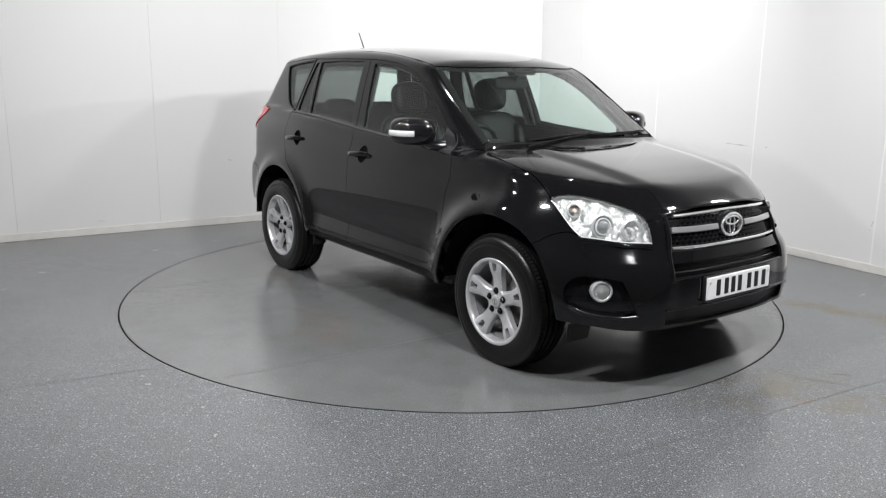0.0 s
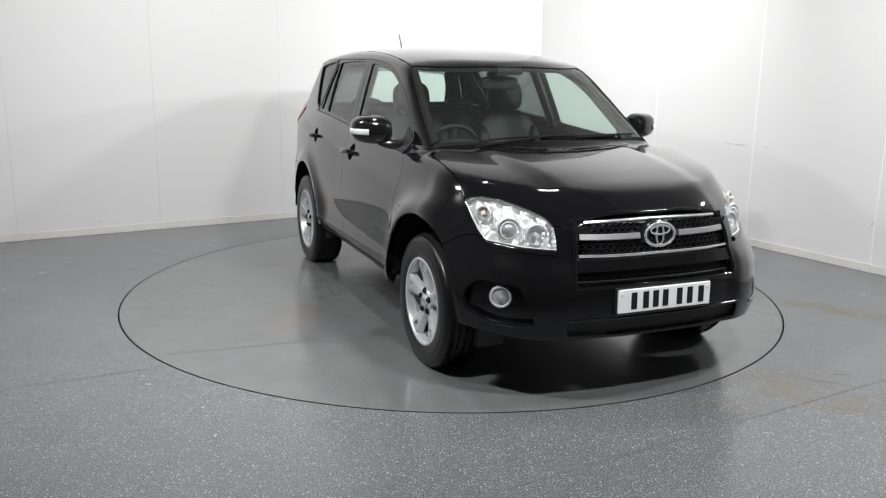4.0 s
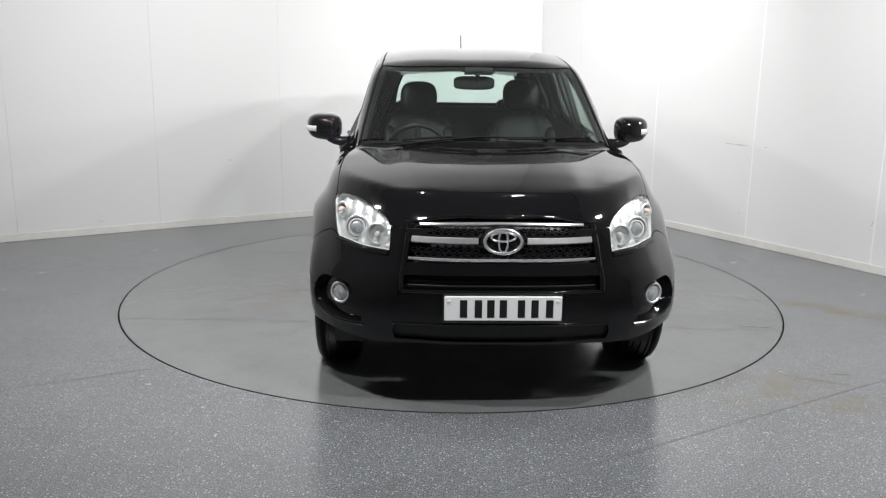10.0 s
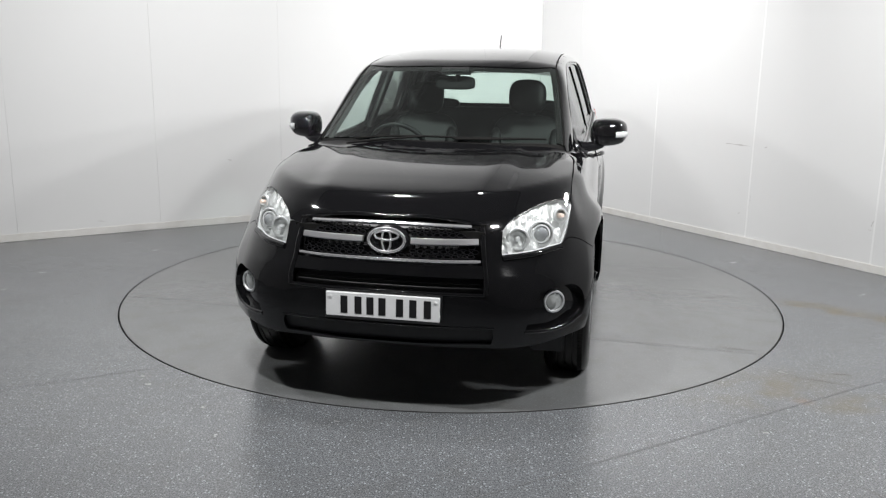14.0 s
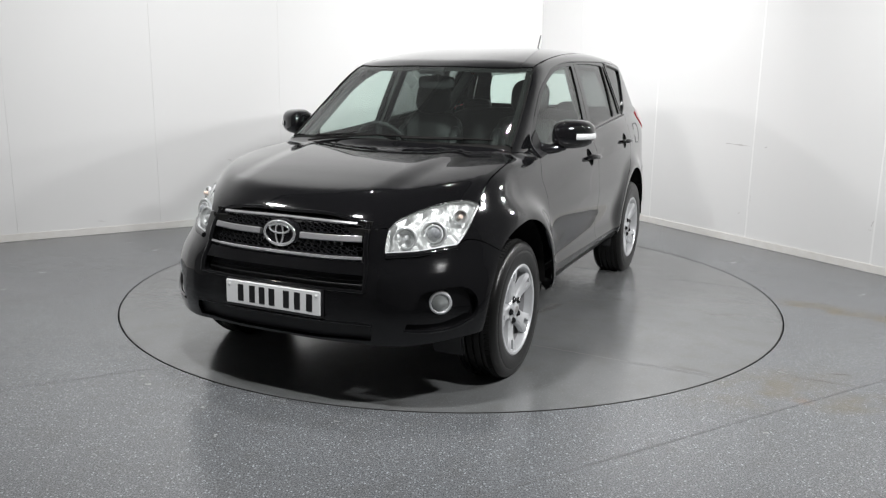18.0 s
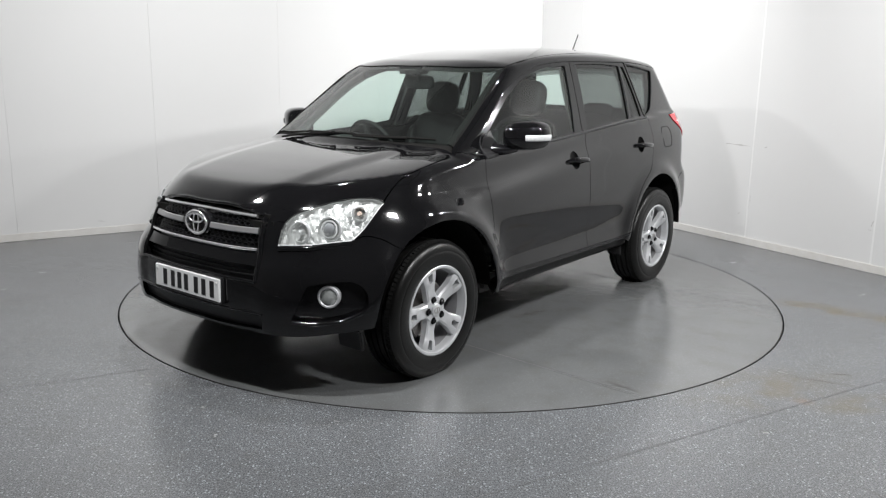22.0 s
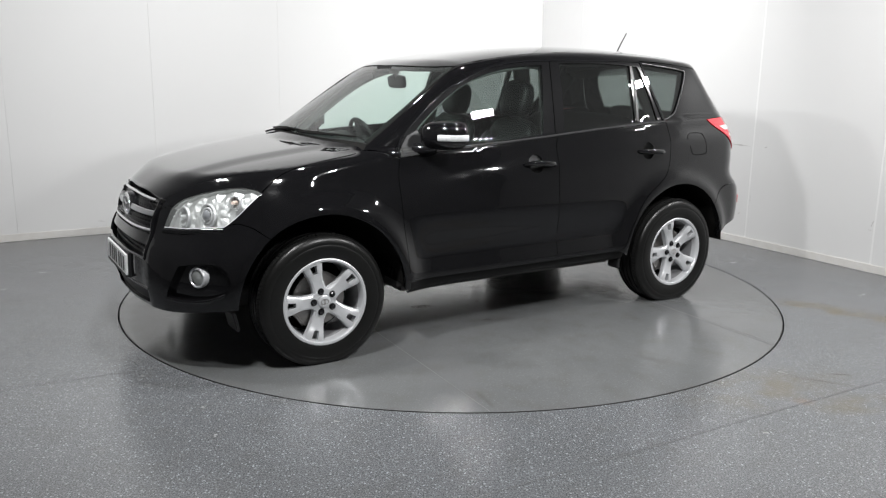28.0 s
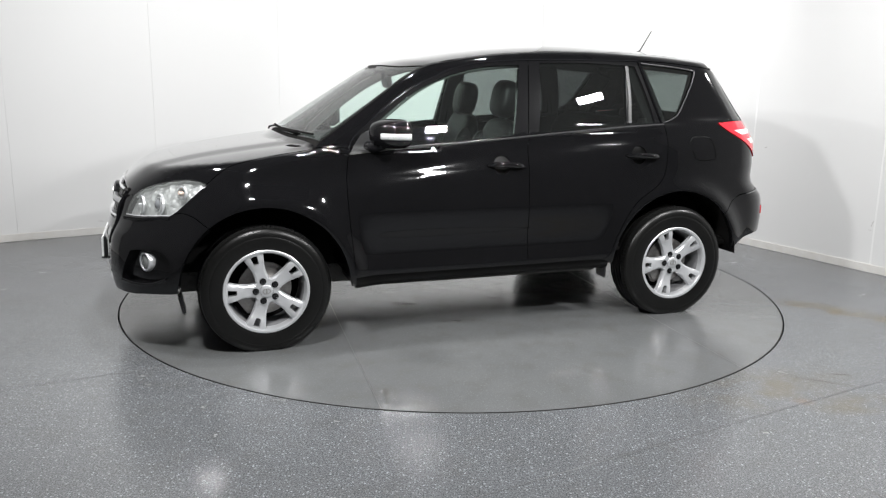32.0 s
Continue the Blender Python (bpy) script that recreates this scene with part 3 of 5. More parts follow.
def both(name, bm, material, parents, label="", **k):
    """The same part on both flanks."""
    me = mesh_of(bm, name, material, True)
    me.set_sharp_from_angle(angle=radians(k.get("angle", 35)))
    pl, pr = parents if isinstance(parents, tuple) else (parents, parents)
    return part(name, me, None, pl, label), part(name, flip_mesh(me), None, pr, label)


def both_skins(name, view, line, material, parents, label="", **k):
    pl, pr = parents if isinstance(parents, tuple) else (parents, parents)
    a = part(name, sheet(name, view, line, material, **k), None, pl, label)
    b = part(name, sheet(name, view, line, material, flip=True, **k), None, pr, label)
    return a, b


# outlines that neighbours share
LAMP_TOP = on_top((1.565, 0.775), (1.61, 0.735), (1.69, 0.675), (1.82, 0.583), (1.895, 0.527), (1.938, 0.502))
LAMP_IN = [(1.938, 0.502, 0.829), (1.972, 0.506, 0.775), (1.986, 0.508, 0.732)]
LAMP_LOW = [(1.986, 0.508, 0.732), (1.90, 0.627, 0.737), (1.80, 0.712, 0.748), (1.752, 0.752, 0.752)]
LAMP_OUT = [(1.752, 0.752, 0.752), (1.69, 0.765, 0.80), (1.60, 0.778, 0.885), (1.565, 0.775, 0.905)]
HOOD_SIDE = on_top((1.565, 0.775), (1.45, 0.772), (1.30, 0.768), (1.15, 0.760), (1.05, 0.74), (0.975, 0.715))
HOOD_REAR = on_top((0.975, 0.715), (1.018, 0.58), (1.075, 0.40), (1.108, 0.2), (1.120, 0.0))
LOW_SCREEN = on_top((0.945, 0.70), (1.0, 0.555), (1.055, 0.39), (1.09, 0.2), (1.102, 0.0))
SCREEN_SIDE = on_top((0.945, 0.70), (0.80, 0.682), (0.60, 0.650), (0.45, 0.622), (0.318, 0.594))
SCREEN_TOP = on_top((0.318, 0.594), (0.40, 0.45), (0.445, 0.28), (0.47, 0.0))
DITCH = on_top((0.318, 0.594), (0.10, 0.590), (-0.4, 0.584), (-0.9, 0.576), (-1.3, 0.564), (-1.58, 0.545))
SEAM = [(1.752, 0.752, 0.752), (1.70, 0.785, 0.768), (1.63, 0.82, 0.75), (1.58, 0.845, 0.72)]
GRILLE_SIDE = [(2.035, 0.428, 0.690), (2.02, 0.418, 0.76), (1.985, 0.398, 0.842)]
SEAM_TOP = [(1.985, 0.398, 0.842), (1.965, 0.45, 0.838), (1.938, 0.502, 0.829)]
DOOR_FRONT = on_side((0.812, 1.062), (0.815, 1.03), (0.824, 0.947), (0.828, 0.854), (0.822, 0.748), (0.812, 0.60), (0.80, 0.47), (0.792, 0.386))
DOOR_MID = on_side((-0.278, 1.146), (-0.258, 1.07), (-0.255, 0.87), (-0.258, 0.63), (-0.264, 0.388))
DOOR_REAR = on_side((-1.185, 1.207), (-1.196, 1.14), (-1.193, 1.058), (-1.178, 0.93), (-1.13, 0.852), (-0.985, 0.755), (-0.905, 0.66), (-0.85, 0.55), (-0.80, 0.43), (-0.76, 0.392))
SILL_TOP = on_side((0.792, 0.386), (-0.264, 0.388), (-0.76, 0.392))
BELT_F = on_side((0.80, 1.066), (0.44, 1.098), (0.127, 1.116), (-0.1, 1.132), (-0.278, 1.146))
BELT_R = on_side((-0.278, 1.146), (-0.6, 1.172), (-0.94, 1.196), (-1.185, 1.207))
# the line of the door frames under the roof rail
FRAME_TOP = on_side((0.812, 1.062), (0.755, 1.155), (0.60, 1.29), (0.44, 1.408), (0.30, 1.472), (0.17, 1.524), (0.04, 1.558), (-0.10, 1.576), (-0.30, 1.588), (-0.7, 1.593), (-1.06, 1.592))

# bonnet, bumper and wings
skin_part("bonnet", Top, mirror(bend(on_top((2.003, 0.0), (1.995, 0.2), (1.970, 0.398))) + bend(SEAM_TOP)[1:-1] + bend(LAMP_TOP[::-1]) + bend(HOOD_SIDE)[1:] + bend(HOOD_REAR)[1:]), PAINT, car)
FOGHOLE = bend(on_front((36.5, 0.560), (41, 0.574), (47, 0.572), (50, 0.52), (49.5, 0.44), (44, 0.402), (36, 0.392), (33, 0.396), (33.8, 0.45), (36.5, 0.560)), 4)[:-1]
INTAKE = mirror(bend(on_front((0, 0.638), (12, 0.637), (23.2, 0.633))) + bend(on_front((23.6, 0.60), (23.2, 0.572))) + bend(on_front((23.2, 0.572), (12, 0.574), (0, 0.575))))
SLOT = mirror(bend(on_front((0, 0.412), (13, 0.412), (25, 0.412))) + bend(on_front((25.4, 0.38), (25, 0.342))) + bend(on_front((25, 0.342), (13, 0.337), (0, 0.336))))
other = lambda pts: [(x, -y, z) for x, y, z in pts]
bumper = skin_part("front_bumper", Front, mirror(
    bend(on_front((0, 0.690), (12, 0.690))) + bend(GRILLE_SIDE) + bend(SEAM_TOP)[1:] + bend(LAMP_IN)[1:] + bend(LAMP_LOW)[1:] + bend(SEAM)[1:]
    + arch(AXLE, 51, 1) + bend(on_front((48, 0.345), (42, 0.336), (34, 0.320), (20, 0.320), (0, 0.320)))), PAINT, car, holes=[FOGHOLE, other(FOGHOLE)[::-1], INTAKE, SLOT], step=0.026, thick=0.05)
skin_part("intake_mesh", Front, INTAKE, PLASTIC, bumper, gap=-0.004, lift=-0.045, thick=0)
skin_part("lower_slot", Front, SLOT, PLASTIC, bumper, gap=-0.004, lift=-0.022, thick=0)
for z in (0.592, 0.617):
    bm = bmesh.new()
    bar(bm, on_front(*[(a, z) for a in np.linspace(-22.5, 22.5, 31)]), 0.008, 0.012, -0.04)
    part("slat", bm, PLASTIC, bumper)
wing = both_skins("front_wing", Front, bend(LAMP_OUT[::-1])[::-1] + bend(HOOD_SIDE)[1:]
                  + bend(on_top((0.975, 0.715)) + on_side((0.90, 1.092), (0.84, 1.065), (0.812, 1.062))) [1:]
                  + bend(DOOR_FRONT)[1:] + bend(on_side((0.792, 0.386), (0.79, 0.342))) + on_side((0.80, 0.338), (0.818, 0.340)) + arch(AXLE, 179, 51) + bend(SEAM[::-1]), PAINT, car, step=0.028)

# doors with their frames, windows and handles
PANE_F = bend(on_side((0.605, 1.100), (0.35, 1.118), (0.1, 1.133), (-0.186, 1.158))) + bend(on_side((-0.186, 1.158), (-0.225, 1.36), (-0.258, 1.556)))[1:] + bend(on_side((-0.258, 1.556), (-0.08, 1.546), (0.05, 1.526), (0.19, 1.488), (0.32, 1.434), (0.46, 1.352), (0.60, 1.245), (0.645, 1.205)))[1:] + bend(on_side((0.645, 1.205), (0.63, 1.15), (0.605, 1.100)))[1:-1]
PANE_R = bend(on_side((-0.352, 1.170), (-0.65, 1.190), (-0.935, 1.211))) + bend(on_side((-0.935, 1.211), (-0.950, 1.38), (-0.966, 1.562)))[1:] + bend(on_side((-0.966, 1.562), (-0.7, 1.572), (-0.398, 1.568)))[1:] + bend(on_side((-0.398, 1.568), (-0.38, 1.37), (-0.352, 1.170)))[1:-1]
PANE_S = bend(on_side((-0.962, 1.214), (-1.135, 1.222))) + bend(on_side((-1.135, 1.222), (-1.095, 1.38), (-1.036, 1.555)))[1:] + bend(on_side((-1.036, 1.555), (-0.992, 1.558)))[1:] + bend(on_side((-0.992, 1.558), (-0.978, 1.38), (-0.962, 1.214)))[1:-1]
PANE_Q = bend(on_side((-1.19, 1.224), (-1.24, 1.238), (-1.30, 1.272), (-1.365, 1.36), (-1.425, 1.455), (-1.455, 1.520))) + bend(on_side((-1.455, 1.520), (-1.44, 1.532), (-1.28, 1.553), (-1.085, 1.572)))[1:] + bend(on_side((-1.085, 1.572), (-1.13, 1.41), (-1.19, 1.224)))[1:-1]
FRAME_MID = on_side((-0.278, 1.146), (-0.298, 1.35), (-0.325, 1.588))
FRAME_REAR = on_side((-1.185, 1.207), (-1.13, 1.36), (-1.06, 1.592))
CUPS = [(-0.093, 0.987), (-0.990, 1.029)]
cup_line = lambda cx, cz: on_side(*[(cx + 0.004 + 0.050 * math.cos(a), cz + 0.052 * math.sin(a)) for a in np.linspace(0, 2 * math.pi, 28, endpoint=False)])
front_doors = both_skins("front_door", Side, bend(BELT_F) + bend(DOOR_MID)[1:] + bend(on_side((-0.264, 0.388), (0.792, 0.386)), 30)[1:] + bend(DOOR_FRONT[::-1])[1:], PAINT, car, holes=[cup_line(*CUPS[0])])
rear_doors = both_skins("rear_door", Side, bend(BELT_R) + bend(DOOR_REAR)[1:] + bend(on_side((-0.76, 0.392), (-0.264, 0.388)), 20)[1:] + bend(DOOR_MID[::-1])[1:], PAINT, car, holes=[cup_line(*CUPS[1])])
both_skins("window_frame", Upper, bend(BELT_F) + bend(FRAME_MID)[1:] + bend(FRAME_TOP[:9][::-1]) [1:], FRAME, front_doors, holes=[PANE_F], gap=0.003, lift=-0.004, thick=0.03, step=0.024)
both_skins("window_frame", Upper, bend(BELT_R) + bend(FRAME_REAR)[1:] + bend(FRAME_TOP[9:][::-1] + FRAME_MID[-1:])[1:] + bend(FRAME_MID[::-1])[1:], FRAME, rear_doors, holes=[PANE_R, PANE_S], gap=0.003, lift=-0.004, thick=0.03, step=0.024)
both_skins("window", Upper, PANE_F, GLASS, front_doors, "clear green-tinted side window", gap=-0.006, lift=-0.012, thick=0)
both_skins("window", Upper, PANE_R, TINT, rear_doors, "dark privacy-glass window", gap=-0.006, lift=-0.012, thick=0)
both_skins("quarter_pane", Upper, PANE_S, TINT, rear_doors, "dark fixed pane", gap=-0.006, lift=-0.012, thick=0)
for line, kids in ((BELT_F, front_doors), (BELT_R, rear_doors)):
    bm = bmesh.new()
    bar(bm, bend(line), 0.013, 0.006, 0.0)
    both("belt_moulding", bm, SEAL, kids, "satin black waist moulding")
bm = bmesh.new()
bar(bm, bend(on_side((-0.962, 1.218), (-0.978, 1.38), (-0.980, 1.560))), 0.020, 0.004, -0.004)
both("window_bar", bm, SEAL, rear_doors)


def handle(cx, cz, kids):
    grip = Side.lift(np.array([(cx + 0.09 - 0.0217 * k, cz - 0.0012 * k) for k in range(11)]))
    n = normals(grip)
    rise = [0.004, 0.018, 0.030, 0.035, 0.037, 0.038, 0.038, 0.037, 0.034, 0.026, 0.008]
    size = [0.009, 0.013, 0.016, 0.017, 0.017, 0.017, 0.017, 0.017, 0.017, 0.015, 0.009]
    bm = bmesh.new()
    tube(bm, [p + m * r for p, m, r in zip(grip, n, rise)], size, 10)
    both("handle", bm, PAINT, kids, "glossy black door handle", angle=60)
    both_skins("handle_cup", Side, cup_line(cx, cz), CUPM, kids, "dark finger recess", gap=-0.004, lift=-0.003, thick=0, step=0.012,
               shape=lambda p: -0.030 * np.clip(1 - ((p[:, 0] - cx) ** 2 + (p[:, 2] - cz) ** 2) / 0.054 ** 2, 0, 1))


handle(*CUPS[0], front_doors)
handle(*CUPS[1], rear_doors)

# rear quarters, rail, roof, sills
QUARTER = (bend(on_side((-1.06, 1.592), (-1.28, 1.582), (-1.50, 1.560), (-1.60, 1.545))) + bend(on_rear((45.5, 1.53), (45.5, 1.40), (45, 1.30), (44, 1.218)))[0:]
           + bend(on_rear((44, 1.218), (51, 1.224), (58.5, 1.214)))[1:] + bend(on_rear((58.5, 1.214), (56, 1.175), (48.5, 1.070), (43, 0.995), (41, 0.985)))[1:] + bend(on_rear((41, 0.985), (40, 0.90), (40, 0.79)))[1:]
           + bend(on_rear((40, 0.79), (48, 0.765)) + on_side((-1.74, 0.745)) + arch(-AXLE, 140, 140, n=1))[1:] + arch(-AXLE, 140, 4) + bend(on_side((-0.828, 0.36), (-0.80, 0.375), (-0.76, 0.392)))[1:] + bend(DOOR_REAR[::-1])[1:] + bend(FRAME_REAR)[1:])
quarters = both_skins("rear_quarter", Rear, QUARTER, PAINT, car, holes=[PANE_Q], step=0.026)
both_skins("window", Rear, PANE_Q, TINT, quarters, "dark privacy-glass window", gap=-0.006, lift=-0.010, thick=0)
bm = bmesh.new()
bar(bm, bend(on_side((-1.19, 1.218), (-1.245, 1.232), (-1.308, 1.268), (-1.372, 1.357), (-1.432, 1.452), (-1.464, 1.522), (-1.44, 1.538), (-1.28, 1.559), (-1.08, 1.578)), 6), 0.008, 0.004, 0)
both("window_seal", bm, SEAL, quarters)
bm = bmesh.new()
bar(bm, bend(FRAME_TOP), 0.008, 0.004, -0.002)
both("door_seal", bm, GLOSS, front_doors)
FUEL = on_side((-1.362, 1.10), (-1.378, 1.122), (-1.41, 1.131), (-1.50, 1.126), (-1.525, 1.108), (-1.546, 1.056), (-1.55, 1.01), (-1.535, 0.988), (-1.44, 0.985), (-1.405, 0.995), (-1.388, 1.03))
bm = bmesh.new()
bar(bm, bend(FUEL + FUEL[:1], 5), 0.007, 0.0012, 0)
part("fuel_flap", bm, CUPM, quarters[0], "outline of the closed round-cornered fuel flap")
both_skins("roof_rail", Upper, bend(SCREEN_SIDE) + bend(DITCH)[1:] + bend(on_top((-1.58, 0.545)) + on_side((-1.60, 1.545)))[1:] + bend(on_side((-1.60, 1.545), (-1.50, 1.560), (-1.28, 1.582), (-1.06, 1.592)))[1:] + bend(FRAME_TOP[::-1])[1:]
           + bend(on_side((0.812, 1.062), (0.84, 1.065), (0.90, 1.092)) + on_top((0.975, 0.715)))[1:] + bend(on_top((0.975, 0.715), (0.945, 0.70)))[1:-1], PAINT, car, step=0.024)
skin_part("roof", Top, mirror(bend(SCREEN_TOP[::-1]) + bend(DITCH)[1:] + bend(on_top((-1.58, 0.545), (-1.66, 0.3), (-1.69, 0.0)))[1:]), PAINT, car, gap=0.004)
both_skins("sill", Side, bend(SILL_TOP) + on_side((-0.80, 0.38), (-0.815, 0.33)) + bend(on_side((-0.78, 0.315), (0.0, 0.308), (0.79, 0.302)), 20) , CUPM, car, lift=-0.016, thick=0.05)
skin_part("windscreen", Top, mirror(bend(LOW_SCREEN[::-1]) + bend(SCREEN_SIDE)[1:] + bend(SCREEN_TOP)[1:]), GLASS, car, "laminated windscreen with a green tint", gap=0.004, lift=-0.004, thick=0)
skin_part("scuttle", Top, mirror(bend(HOOD_REAR[::-1]) + bend(on_top((0.975, 0.715), (0.945, 0.70))) [1:] + bend(LOW_SCREEN)[1:]), LINER, car, "black plastic scuttle panel", gap=-0.004, lift=-0.012, thick=0.02)
for line in (SCREEN_SIDE,):
    bm = bmesh.new()
    bar(bm, bend(line), 0.010, 0.003, -0.002)
    both("screen_moulding", bm, LINER, car)
    bm = bmesh.new()
    bar(bm, bend([tuple(p) for p in Top.lift(np.array([(x - 0.004, y - 0.024) for x, y, z in line]))]), 0.030, 0.001, -0.010)
    both("screen_frit", bm, LINER, car, "black-printed side border of the windscreen")
bm = bmesh.new()
bar(bm, bend(DITCH), 0.014, 0.003, -0.003)
both("roof_moulding", bm, LINER, car)
band = mirror(bend(SCREEN_TOP[::-1]) + bend(on_top((0.318, 0.594), (0.36, 0.600)))[1:] + bend(on_top((0.36, 0.600), (0.445, 0.45), (0.49, 0.28), (0.515, 0.0)))[1:])
skin_part("screen_band", Top, band, LINER, car, "black-printed upper band of the windscreen", gap=0.004, lift=-0.009, thick=0)

# tailgate and rear bumper
BACKLIGHT = mirror(bend(on_rear((0, 1.235), (20, 1.235), (35, 1.24))) + bend(on_rear((35, 1.24), (37, 1.38), (37, 1.505)))[1:] + bend(on_rear((37, 1.505), (20, 1.52), (0, 1.525)))[1:])
tailgate = skin_part("tailgate", Rear, mirror(bend(on_rear((0, 0.79), (25, 0.79), (40, 0.79))) + bend(on_rear((40, 0.79), (40, 0.90), (41, 0.985)))[1:]
                     + bend(on_rear((41, 0.985), (40.5, 1.08), (41.5, 1.15), (44, 1.218)))[1:] + bend(on_rear((44, 1.218), (45, 1.30), (45.5, 1.40), (45.5, 1.53)))[1:] + bend(on_rear((45.5, 1.53), (25, 1.57), (0, 1.585)))[1:]), PAINT, car, holes=[BACKLIGHT])
skin_part("rear_window", Rear, BACKLIGHT, GLASS, tailgate, gap=-0.006, lift=-0.008, thick=0)
both_skins("rear_window_liner", Rear, bend(on_rear((44, 1.218), (45, 1.30), (45.5, 1.40), (45.5, 1.53))) + bend(on_rear((39, 1.525), (38, 1.38), (37, 1.222))), GLOSS, tailgate, lift=0.003, thick=0.004)
skin_part("rear_bumper", Rear, mirror(bend(on_rear((0, 0.785), (25, 0.785), (40, 0.785))) + bend(on_rear((40, 0.785), (48, 0.762)) + on_side((-1.74, 0.742)) + arch(-AXLE, 140, 140, n=1))[1:]
          + arch(-AXLE, 140, 174) + bend(on_side((-1.77, 0.43)) + on_rear((45.6, 0.484), (30, 0.50), (0, 0.50)))), PAINT, car, thick=0.04)
bm = bmesh.new()
rings = []
for k, y in enumerate(np.linspace(-0.60, 0.60, 25)):
    e = 1 - (abs(y) / 0.60) ** 6
    x0, z0 = -1.635 + 0.04 * (y / 0.6) ** 2, 1.598 - 0.045 * (y / 0.6) ** 2
    rings.append([bm.verts.new(v) for v in ((x0 + 0.1, y, z0 + 0.012), (x0 - 0.05, y, z0 + 0.002), (x0 - 0.085 * (0.6 + 0.4 * e), y, z0 - 0.016), (x0 - 0.095 * (0.6 + 0.4 * e), y, z0 - 0.045), (x0 - 0.085 * (0.6 + 0.4 * e), y, z0 - 0.075), (x0 - 0.03, y, z0 - 0.095), (x0 + 0.1, y, z0 - 0.05))])
for a, b in zip(rings, rings[1:]):
    for k in range(7):
        bm.faces.new((a[k], a[(k + 1) % 7], b[(k + 1) % 7], b[k]))
bm.faces.new(rings[0]), bm.faces.new(rings[-1][::-1])
bmesh.ops.recalc_face_normals(bm, faces=bm.faces)
part("spoiler", bm, PAINT, tailgate, "black roof spoiler", angle=50)

# tail lamps
TAILLAMP = bend(on_rear((44, 1.218), (51, 1.224), (58.5, 1.214))) + bend(on_rear((58.5, 1.214), (56, 1.175), (48.5, 1.070), (43, 0.995), (41, 0.985)))[1:] + bend(on_rear((41, 0.985), (40.5, 1.08), (41.5, 1.15), (44, 1.218)))[1:-1]
tails = both_skins("tail_lamp", Rear, TAILLAMP, REDLENS, car, "red and clear wrap-round tail lamp", lift=0.006, thick=0.03, step=0.016)
for q in (((43.2, 1.176), (53.0, 1.166), (50.4, 1.136), (42.5, 1.146)), ((42.3, 1.118), (48.6, 1.110), (46.6, 1.078), (41.9, 1.086))):
    both_skins("clear_segment", Rear, on_rear(*q), WHITELENS, tails, "clear lens segment", lift=0.008, thick=0.004, step=0.01)
both_skins("lamp_backing", Rear, TAILLAMP, LINER, tails, gap=-0.02, lift=-0.035, thick=0)
both_skins("rear_reflector", Rear, on_rear((36, 0.665), (41, 0.665), (41, 0.61), (36, 0.61)), REDLENS, car, "red reflector in the rear bumper", lift=0.004, thick=0.01)

# head lamps: a clear lens over bright bowls
LAMP = bend(LAMP_TOP) + bend(LAMP_IN)[1:] + bend(LAMP_LOW)[1:] + bend(LAMP_OUT)[1:-1]
REFLECTOR = material("lamp_reflector", (0.56, 0.57, 0.565), 0.42, 0.55, grain=0.40, scale=46, bump=0.25, alt=(0.36, 0.36, 0.36))
LAMPBODY = material("lamp_body", (0.74, 0.75, 0.76), 0.42, 0.1, grain=0.25, scale=30, alt=(0.45, 0.45, 0.46))
lamps = both_skins("head_lamp", Front, LAMP, LENS, car, "clear head lamp with projector and bright reflector", gap=0.003, lift=0.002, thick=0, step=0.02)
both_skins("lamp_housing", Front, LAMP, REFLECTOR, lamps, "silvered lamp housing", gap=-0.003, lift=-0.034, thick=-0.020, step=0.013, flat=True,
           shape=lambda p: 0.005 * np.sin(p[:, 1] * 110 + p[:, 2] * 22) + 0.0016 * np.sin(9100 * p[:, 1] + 5300 * p[:, 2]))
bm = bmesh.new()
bar(bm, bend(LAMP_OUT, 6), 0.005, 0.001, -0.003)
bar(bm, bend(LAMP_LOW, 6), 0.005, 0.001, -0.003)
both("lamp_rim", bm, LAMPBODY, lamps)


def aim(at, way):
    """A pose at a place whose z axis points along way."""
    return Matrix.Translation(at) @ Vector(way).to_track_quat("Z", "Y").to_matrix().to_4x4()


def bowl(at, r, depth, way, material, name, kids, label="", rim=0.006):
    bm = bmesh.new()
    prof = [(r + rim, -0.004), (r + rim, 0.004), (r, 0.004)] + [(r * math.cos(a), -depth * math.sin(a)) for a in np.linspace(0.15, 1.5, 8)]
    lathe(bm, prof, 40, aim(at, way))
    made = both(name, bm, material, kids, label)
    if depth > 0.02:
        bm = bmesh.new()
        lathe(bm, [(r + rim, 0.004), (r + rim + 0.003, 0.002), (r + rim + 0.003, -0.01)], 40, aim(at, way))
        both("bowl_rim", bm, ALLOY, kids)
        bm = bmesh.new()
        lathe(bm, [(r * 0.72, -depth * 0.55), (r * 0.74, -depth * 0.40), (r * 0.78, -depth * 0.50)], 40, aim(at, way))
        both("bowl_step", bm, ALLOY, kids)
    return made


